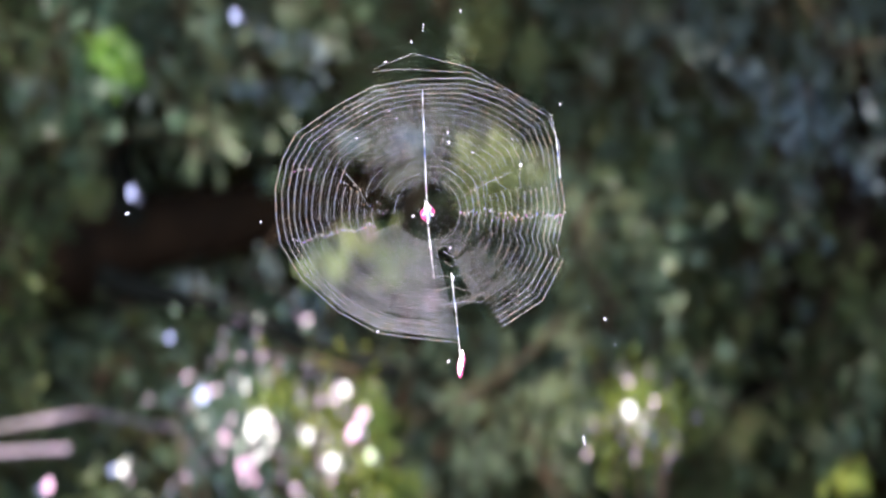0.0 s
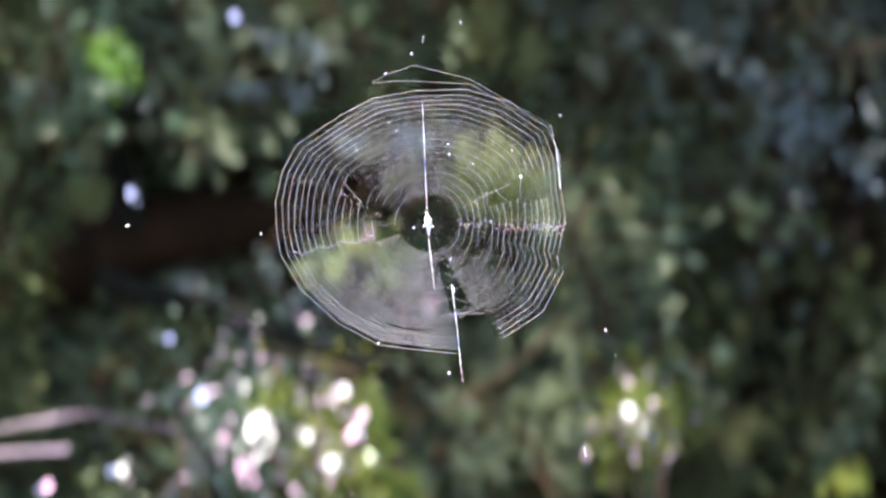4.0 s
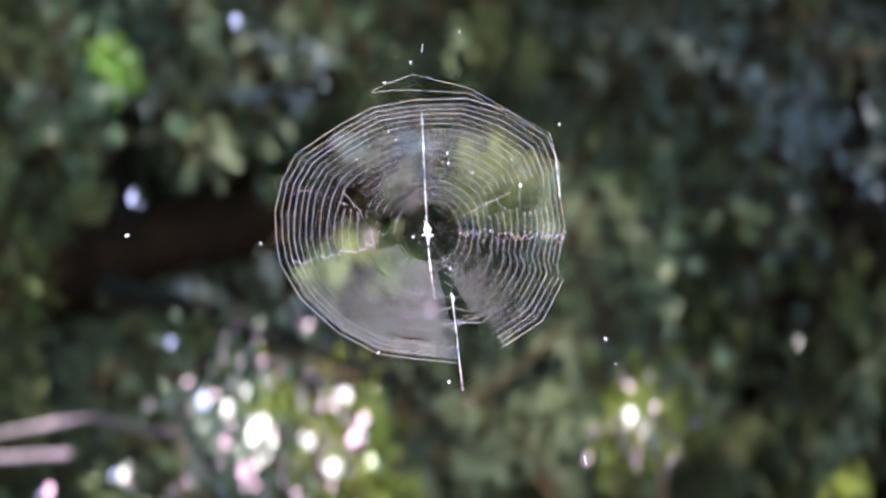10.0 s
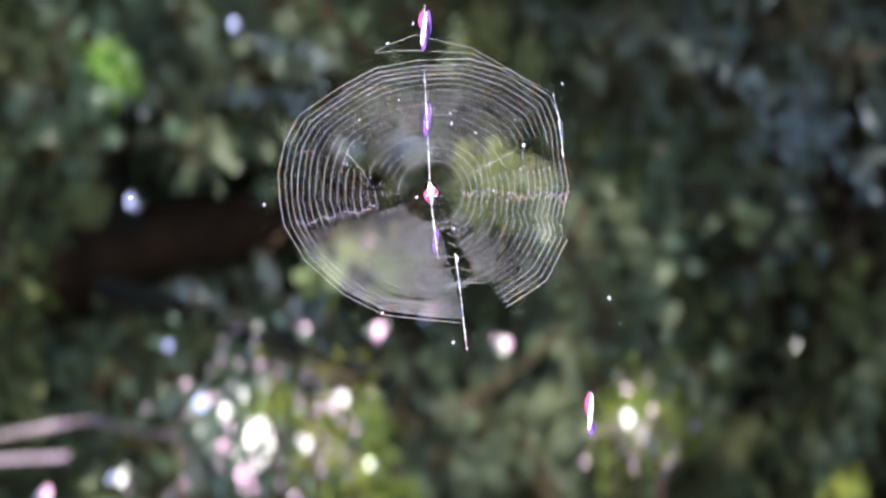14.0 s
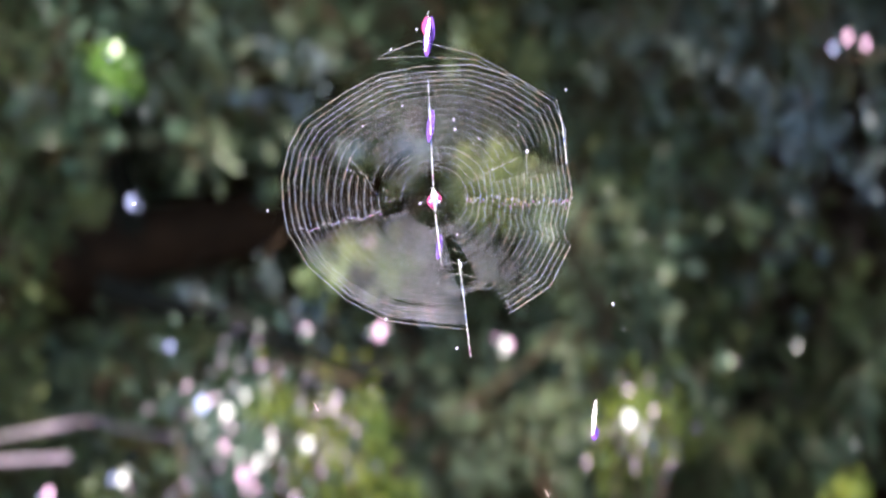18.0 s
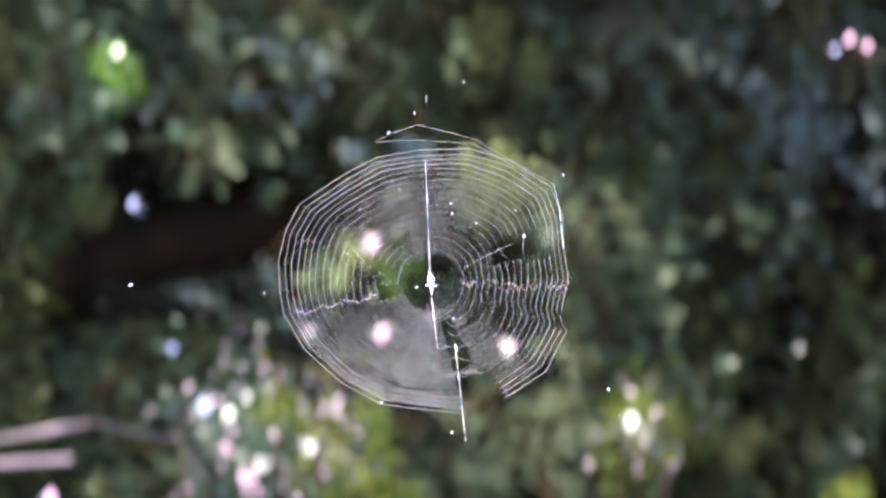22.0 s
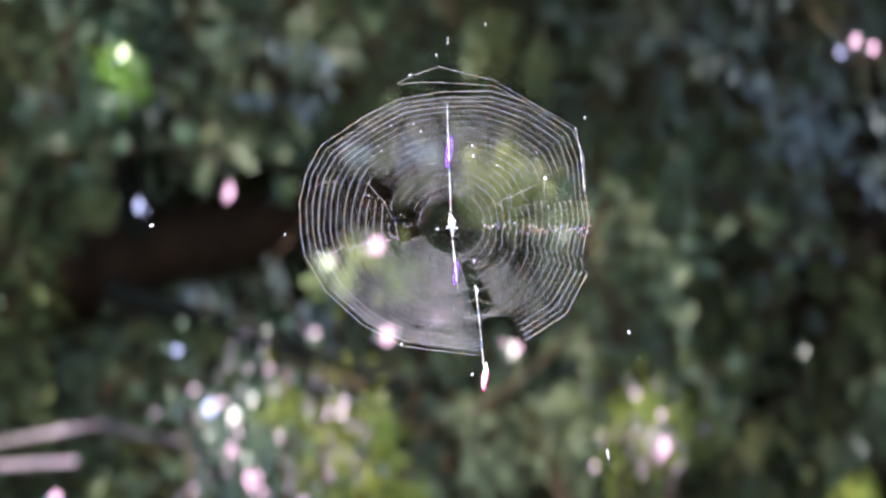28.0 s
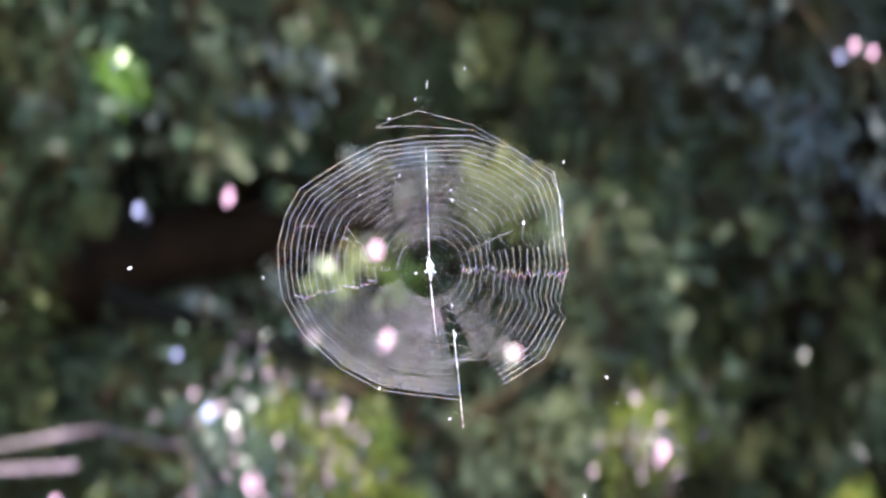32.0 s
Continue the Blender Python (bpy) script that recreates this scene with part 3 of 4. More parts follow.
# ---- the web ----
PX = 2.0 / (1568 * FOCAL)      # metres on the web per picture point
web = tagged(new("spider_web"), "round torn orb web of fine pale silk hung in the air", "spider web")
rw = random.Random(5)
SPOKES = ((95, 236), (73.6, 247), (56, 258), (38.4, 272), (27, 262), (15, 243), (2.4, 243), (-13, 237), (-19.5, 255), (-37.7, 257), (-56, 243), (-62, 240), (-76, 239),
          (-99.5, 225), (-112.5, 232), (-131.6, 237), (-152.4, 253), (-168, 266), (-177.4, 268), (-188, 272), (-200, 273), (-211, 271), (-231.8, 246), (-247, 241))
GAPS = ((15, 29, 112, 165), (12, 26, 165, 222), (-75, -57.5, 178, 300), (-75, -63.5, 70, 162), (-215, -196, 118, 160), (-196, -183, 60, 112), (-20, -12, 232, 262))


def torn(a, r):
    return any(lo <= (a + 180 - lo) % 360 - 180 + lo <= hi and q0 < r < q1 for lo, hi, q0, q1 in GAPS)


def on_web(a, r, y=0.0):
    return Vector((math.cos(radians(a)) * r * PX, y, math.sin(radians(a)) * r * PX))


def thread(name, lines, radius, material, sides=4, label=""):
    verts, faces = [], []
    for line in lines:
        tube(verts, faces, line, [radius] * len(line) if isinstance(radius, float) else radius, sides)
    return part(name, mesh_of(name, verts, faces, material, True), web, None, label)


N = len(SPOKES)
# narrow arcs where a turn of the spiral is missing
BARE = ((40, 72, 103, 107), (26, 48, 128, 132), (58, 80, 118, 121), (-58, -30, 94, 98), (-40, -8, 130, 135), (-46, -20, 165, 169), (-36, -12, 188, 191), (-25, 5, 106, 109), (-140, -118, 149, 151),
        (-112, -90, 190, 193), (-160, -130, 106, 109), (110, 140, 92, 95), (120, 155, 142, 145), (158, 172, 70, 112), (182, 200, 56, 96))


def bare(a, r):
    return any(lo <= (a + 180 - lo) % 360 - 180 + lo <= hi and q0 < r < q1 for lo, hi, q0, q1 in BARE)


def turn(f, wander, keep=None, steps=4):
    """One turn of the spiral at the share f of the way from the free zone to the rim, straight from spoke to spoke at the rim, rounder inside."""
    lines, line = [], []
    off = [noise.noise(Vector((3.7 * s, 5.0 * f, 1.3))) * wander for s in range(N)]
    rounded = max(0.0, min(1.0, (0.98 - f) / 0.3))
    for s in range(N):
        a, out = SPOKES[s]
        a2, out2 = SPOKES[(s + 1) % N]
        da = (a2 - a + 180) % 360 - 180
        r1 = 50 + (out - 50) * f + off[s] + rw.gauss(0, 0.35)
        r2 = 50 + (out2 - 50) * f + off[(s + 1) % N]
        p1, p2 = on_web(a, r1), on_web(a2, r2)
        for k in range(steps):
            u = k / steps
            am, rm = a + da * (u + 0.5 / steps), r1 + (r2 - r1) * (u + 0.5 / steps)
            here = p1.lerp(p2, u).lerp(on_web(a + da * u, r1 + (r2 - r1) * u), 0.85 * rounded)
            line.append(here + Vector((0, rw.gauss(0, 0.0002), 0)))
            if torn(am, rm) or bare(am, rm) or (keep and not keep(am % 360)):
                if len(line) > 1:
                    lines.append(line)
                line = []
    line.append(on_web(SPOKES[0][0], 50 + (SPOKES[0][1] - 50) * f + off[0]))
    if len(line) > 1:
        lines.append(line)
    return lines


f = 1.0
while f > 0.0:
    rad = (0.000115 + 0.000078 * f ** 2) * rw.uniform(0.75, 1.2)
    for piece in turn(f, 3.5 if f < 0.97 else 0.5):
        widths = []
        for q in piece:
            ang = math.degrees(math.atan2(q.z, q.x))
            level = abs(math.cos(radians(ang)))        # 1 where the thread runs upright
            inner = 0.48 + 0.62 * level ** 1.3
            if 92 < ang < 150:
                inner *= 0.7
            if -165 < ang < -75:
                inner *= 0.42
            if -60 < ang < -36:
                inner *= 0.6
            edge = max(0.0, min(1.0, (f - (0.76 if ang < -36 and ang > -165 else 0.66)) / 0.14))
            widths.append(rad * (inner + (1.0 - inner) * edge) * rw.uniform(0.75, 1.2))
        thread("spiral_thread", [piece], widths, SILK)
    f -= 0.050 if f > 0.7 else 0.060
# finer silk between, where the web lies denser


def dense(a):
    """How much fine silk there is in the direction a: most below the hub, less above, little at the sides."""
    return 0.05 + 0.74 * math.exp(-((a - 258) / 56) ** 2) + 0.42 * math.exp(-((a - 92) / 50) ** 2) + 0.34 * math.exp(-((a - 312) / 16) ** 2)


haze_v, haze_f = [], []
for k in range(300):
    share = k / 299
    mine = 0.000024 * rw.uniform(0.5, 1.4)
    for piece in turn(0.97 * share, 3.5, None, 2):
        widths = []
        for q in piece:
            a = math.degrees(math.atan2(q.z, q.x)) % 360
            widths.append(mine * dense(a) * (1.5 if 195 < a < 290 else 1 if share < 0.72 else 0.5))
        tube(haze_v, haze_f, piece, widths, 3)
part("fine_silk", mesh_of("fine_silk", haze_v, haze_f, FINE, True), web, None, "haze of fine sticky silk", "stuff")
for a, out in SPOKES:
    thread("radial_thread", [[on_web(a, 12), on_web(a, out)]], 0.000018, SILK, 3)
# loose rings round the hub
for ring in (-0.03, -0.15):
    for piece in turn(ring, 1.5, lambda a: rw.random() > 0.3):
        thread("hub_thread", [piece], 0.00004, SILK, 3)
# glints on the lit spokes and lines, put into thicker threads of paler colour
def bright(pts, radii, name="bright_thread", label="thread with its lit glints put into pale colour"):
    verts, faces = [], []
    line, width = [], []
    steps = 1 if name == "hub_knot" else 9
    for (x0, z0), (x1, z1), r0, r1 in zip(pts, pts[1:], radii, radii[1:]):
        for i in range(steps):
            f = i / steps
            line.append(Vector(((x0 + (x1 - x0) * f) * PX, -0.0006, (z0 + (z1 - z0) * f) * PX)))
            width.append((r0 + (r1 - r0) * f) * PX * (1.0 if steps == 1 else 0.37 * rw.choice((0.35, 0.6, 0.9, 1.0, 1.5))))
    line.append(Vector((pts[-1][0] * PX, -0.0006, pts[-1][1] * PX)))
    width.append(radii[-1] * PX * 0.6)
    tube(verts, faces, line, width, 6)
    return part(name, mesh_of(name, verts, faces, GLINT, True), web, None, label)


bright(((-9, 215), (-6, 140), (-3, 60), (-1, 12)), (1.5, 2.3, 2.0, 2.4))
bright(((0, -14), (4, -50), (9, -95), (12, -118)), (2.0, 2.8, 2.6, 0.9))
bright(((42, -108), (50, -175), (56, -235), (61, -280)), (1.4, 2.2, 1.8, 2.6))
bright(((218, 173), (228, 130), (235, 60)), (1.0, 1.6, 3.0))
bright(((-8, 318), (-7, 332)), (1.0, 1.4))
# glare of the lit hub strands, given as a pale solid shape
bright(((-2, 18), (0, 7), (1, -5), (2, -22)), (1.3, 6.5, 5.5, 1.2), "hub_knot", "glare of the hub strands shaped as bright silk")

# anchor lines out to the boughs and the ground
for a, b in (((-24, 280), (-0.10, 0.75, 1.35)), ((60, 262), (0.25, 0.70, 1.38)), ((240, 20), (0.9, 0.25, -1.55)), ((61, -280), (0.25, 0.1, -1.62)), ((-268, -12), (-1.1, 0.3, -1.6))):
    thread("anchor_thread", [[Vector((a[0] * PX, 0, a[1] * PX)), Vector(b)]], 0.000006, SILK, 3, "fine anchor line")
# small pale beads shaped to stand for sun glints on the threads
bead_v, bead_f = [], []
tube(bead_v, bead_f, [Vector((0, 0, z)) for z in (-1, -0.6, 0, 0.6, 1)], [0.1, 0.75, 1, 0.75, 0.1], 6)
BEAD = mesh_of("silk_bead", bead_v, bead_f, PRISM, True)


GLINT_BEAD = mesh_of("silk_bead", bead_v, bead_f, GLINT, True)


def bead(x, z, r=1.8, long=1.0, lean=0.0, shape=BEAD):
    ob = part("silk_bead", shape, web, pose(x * PX, -0.0008, z * PX, 0, lean, 0))
    ob.scale = (0.55 * r * PX, 0.55 * r * PX, 0.55 * r * PX * long)


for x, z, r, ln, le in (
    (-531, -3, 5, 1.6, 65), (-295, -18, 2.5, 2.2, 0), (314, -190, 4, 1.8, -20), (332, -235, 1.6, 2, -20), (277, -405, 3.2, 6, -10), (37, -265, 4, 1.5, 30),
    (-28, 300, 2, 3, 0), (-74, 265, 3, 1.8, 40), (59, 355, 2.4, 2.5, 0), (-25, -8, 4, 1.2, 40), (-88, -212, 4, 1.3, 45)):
    bead(x, z, r, ln, le, GLINT_BEAD)
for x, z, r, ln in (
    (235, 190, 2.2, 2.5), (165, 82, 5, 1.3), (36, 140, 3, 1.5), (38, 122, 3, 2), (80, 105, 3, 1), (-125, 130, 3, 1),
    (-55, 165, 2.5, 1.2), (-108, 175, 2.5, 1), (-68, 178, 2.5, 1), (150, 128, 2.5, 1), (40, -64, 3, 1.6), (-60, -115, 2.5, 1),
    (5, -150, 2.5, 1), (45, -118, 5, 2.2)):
    bead(x, z, r, ln, 0, GLINT_BEAD)
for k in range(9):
    bead(rw.gauss(0, 6), rw.gauss(0, 8), rw.uniform(2.0, 4.5), rw.uniform(0.8, 1.8), rw.uniform(-50, 50), GLINT_BEAD)
# bands of glint beads along the level spokes
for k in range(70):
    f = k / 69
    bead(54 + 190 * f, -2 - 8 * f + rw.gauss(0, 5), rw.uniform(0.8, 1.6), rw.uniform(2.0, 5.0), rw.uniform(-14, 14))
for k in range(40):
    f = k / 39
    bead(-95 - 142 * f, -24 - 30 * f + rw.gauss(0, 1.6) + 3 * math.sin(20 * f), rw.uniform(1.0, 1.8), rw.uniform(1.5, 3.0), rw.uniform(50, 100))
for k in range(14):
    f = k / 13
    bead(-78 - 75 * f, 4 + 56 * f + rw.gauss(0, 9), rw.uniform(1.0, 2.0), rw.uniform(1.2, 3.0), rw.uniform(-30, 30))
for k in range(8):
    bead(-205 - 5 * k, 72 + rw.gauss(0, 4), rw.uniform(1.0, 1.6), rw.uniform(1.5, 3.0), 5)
# torn ends and ladder rungs
for pts in (((165, 84), (163, 60), (166, 40)), ((120, 62), (128, 48), (140, 40)), ((104, 55), (106, 30)), ((82, 40), (90, 28), (88, 10)), ((60, 26), (95, 46), (126, 60), (148, 70)),
            ((12, -118), (30, -112), (45, -118), (66, -108), (88, -128)), ((14, -140), (44, -132), (70, -140), (88, -128)), ((20, -165), (48, -160), (96, -160), (108, -150)),
            ((30, -88), (44, -96), (60, -86)), ((28, -70), (40, -78), (52, -72)), ((136, -202), (125, -182)), ((228, -57), (232, -75), (240, -85)), ((-150, 75), (-138, 60), (-120, 40), (-105, 10)),
            ((-97, 250), (-74, 262), (-24, 280), (75, 255), (218, 173)), ((-97, 248), (-60, 252), (-24, 252), (75, 246), (215, 168))):
    thread("torn_thread", [[Vector((x * PX, -0.0004, z * PX)) for x, z in pts]], 0.00013, SILK, 4, "torn loose thread")

# leaves that flash in the breeze
flash_v, flash_f = [], []
for k in range(12):
    a = 2 * math.pi * k / 12
    flash_v.append(Vector((0.66 * math.sin(a), 0.92 * math.cos(a), -0.02)))
    flash_f.append((k, (k + 1) % 12, 12))
flash_v.append(Vector((0, 0, 0)))
FLASH = [mesh_of("turning_leaf", flash_v, flash_f, m) for m in SHEENS]
turning = []
rf = random.Random(31)
for fx, fy, fr, on, off in FLASHES:
    for k in range(6 if fr > 0.009 else 3):
        spread = 0 if k == 0 else fr * 1500 + 4
        size = fr * (1.08 if fr > 0.009 else 1.1) if k == 0 else fr * rf.uniform(0.25, 0.6)
        p = spot(fx + rf.uniform(-1, 1) * spread, fy + rf.uniform(-1, 1) * spread, reach(fx, fy) + 0.01 * k)
        half = (SUN + (EYE - p).normalized()).normalized()
        home = Matrix.Translation(p - BASE) @ half.to_track_quat("Z", "Y").to_matrix().to_4x4() @ pose(0, 0, 0, rf.uniform(-1, 1) * (2 + 3 * k), rf.uniform(-1, 1) * (2 + 3 * k), rf.uniform(-30, 30))
        lf = part("turning_leaf", FLASH[2] if on < 0 and fr < 0.006 else FLASH[rf.choice((0, 0, 3, 0, 1, 2, 3))], tree, home, "glossy leaf turning in the breeze")
        lf.scale = (size, size * rf.uniform(0.9, 1.3), size)
        turning.append((lf, home, on + (0.3 * k if on > 0 else 0), off))

# turning blades added for thread glints and halos: place, length, width, material, when
GLOW = {n: leaf_material(n + "_glint_blade", (0.010, 0.010, 0.012), (0.016, 0.015, 0.018), (0.022, 0.020, 0.024), r, 0.0, 1.0, c) for n, r, c in (
    ("white", 0.36, (1, 0.95, 1)), ("violet", 0.52, (0.30, 0.08, 1.0)), ("magenta", 0.52, (1.0, 0.08, 0.42)), ("blue", 0.5, (0.25, 0.35, 1.0)))}
blade_v, blade_f = [], []
for k in range(11):
    u = k / 10
    half_wide = max(0.06, math.sin(math.pi * u)) ** 0.7
    blade_v += [Vector((-half_wide, 2 * u - 1, 0)), Vector((half_wide, 2 * u - 1, 0))]
    if k:
        blade_f.append((2 * k - 2, 2 * k - 1, 2 * k + 1, 2 * k))
GLINT_BLADES = {n: mesh_of("silk_ribbon", blade_v, blade_f, m) for n, m in GLOW.items()}
HIGH = (12.7, 14.0, 14.3, 18.0, 18.5, 22.7, 24.8, 25.5, 27.5)
DROP = (1.0, 1.6, 2.0, 7.1, 9.5, 10.4, 11.1, 12.7, 13.0, 14.0, 14.3, 16.5, 18.0, 18.5, 19.0, 21.5)
LOW = (0.0, 1.0, 1.6, 9.5, 10.4, 11.1, 12.7, 13.0, 18.5, 27.5, 28.0, 29.0)
glint_blades = []
for x, z, long, wide, tint, when in (
    (-9, 290, 62, 6, "white", HIGH), (-6, 288, 74, 19, "violet", HIGH), (-12, 308, 34, 14, "magenta", HIGH),
    (-5, 130, 60, 14, "violet", (13.0, 14.0, 14.3, 18.0, 18.5, 21.5, 28.0)), (0, -2, 30, 26, "magenta", (0.0, 7.0, 8.0, 11.0, 13.0, 14.0, 18.0, 19.0, 21.0, 24.6, 31.0)),
    (8, -85, 44, 12, "violet", (7.0, 8.0, 14.0, 18.0, 23.0, 24.6, 28.0, 31.0)), (278, -390, 62, 7, "white", DROP), (276, -376, 40, 15, "magenta", (11.1, 12.7, 13.0, 14.0, 14.3, 18.5)), (280, -418, 26, 14, "violet", (13.0, 14.0, 18.0, 19.0)),
    (59, -266, 44, 8, "white", LOW), (60, -272, 44, 15, "magenta", LOW), (234, 65, 60, 16, "blue", (25.0,)), (235, 65, 56, 7, "white", (25.0, 18.0))):
    half = (SUN + (EYE - Vector((0, 0, 1.62))).normalized()).normalized()
    home = pose(x * PX, -0.004 if tint == "white" else 0.003, z * PX) @ half.to_track_quat("Z", "Y").to_matrix().to_4x4()
    ob = part("silk_ribbon", GLINT_BLADES[tint], web, home, "added glossy blade that gives a thread's flash in the sun")
    ob.scale = (0.5 * wide * PX, 0.57 * long * PX, 0.01)
    along = home.to_3x3().col[1].normalized()
    edge = along.cross((EYE - Vector((0, 0, 1.62))).normalized()).normalized()
    away = Matrix.Translation(home.translation) @ Matrix((along.cross(edge), along, edge)).transposed().to_4x4()
    glint_blades.append((ob, home, away, when))

# ---- flying insects ----
TAN, inl, ins = nodes_of("insect_body")
inl.links.new(ramp(inl, noise_of(inl, 160.0, 2), [(0.35, (0.50, 0.30, 0.22)), (0.65, (0.80, 0.62, 0.54))]), ins.inputs["Base Color"])
ins.inputs["Roughness"].default_value = 0.4
WING, wnt, wsh = nodes_of("insect_wing")
wnt.links.new(ramp(wnt, noise_of(wnt, 220.0, 2), [(0.4, (0.42, 0.30, 0.26)), (0.6, (0.60, 0.48, 0.42))]), wsh.inputs["Base Color"])
wsh.inputs["Roughness"].default_value = 0.3
wsh.inputs["Alpha"].default_value = 0.4


def flier(label, size):
    """A slender insect along x: head, body, two pairs of wings, legs."""
    thing = tagged(new("flying_insect"), label, "insect")

    def piece(name, lines, material):
        verts, faces = [], []
        for pts, radii in lines:
            tube(verts, faces, [Vector(q) * size for q in pts], [r * size for r in radii], 7)
        return part(name, mesh_of(name, verts, faces, material, True), thing)

    piece("abdomen", [([(-0.55, 0, -0.02), (-0.4, 0, 0), (-0.1, 0, 0.01), (0.05, 0, 0)], (0.014, 0.05, 0.065, 0.035))], TAN)
    piece("thorax", [([(0.05, 0, 0), (0.12, 0, 0.02), (0.24, 0, 0.02), (0.3, 0, 0)], (0.035, 0.085, 0.08, 0.03))], TAN)
    piece("head", [([(0.3, 0, 0), (0.34, 0, 0), (0.4, 0, -0.01), (0.43, 0, -0.01)], (0.03, 0.06, 0.055, 0.015))], TAN)
    for sgn in (-1, 1):
        for x, ang, long in ((0.2, 100, 0.62), (0.1, 140, 0.52)):
            verts, faces = [], []
            along = Vector((math.cos(radians(ang)), sgn * math.sin(radians(ang)) * 0.75, 0.42)).normalized()
            leaf(verts, faces, Vector((x, sgn * 0.03, 0.05)) * size, along, Vector((0.1, -sgn * 0.5, 0.8)).normalized(), long * size, 0.2 * size, 0.1)
            part("wing", mesh_of("wing", verts, faces, WING), thing)
        for x in (0.1, 0.17, 0.24):
            piece("leg", [([(x, sgn * 0.04, -0.03), (x + 0.02, sgn * 0.15, -0.08), (x - 0.06, sgn * 0.2, -0.22)], (0.008, 0.006, 0.004))], TAN)
    return thing


visitor = flier("slender tan insect with pale wings flying past the web", 0.062)
gnat = flier("tiny pale gnat drifting in the sunlight", 0.0075)
gnat_too = flier("tiny pale gnat hovering in the sunlight", 0.0065)

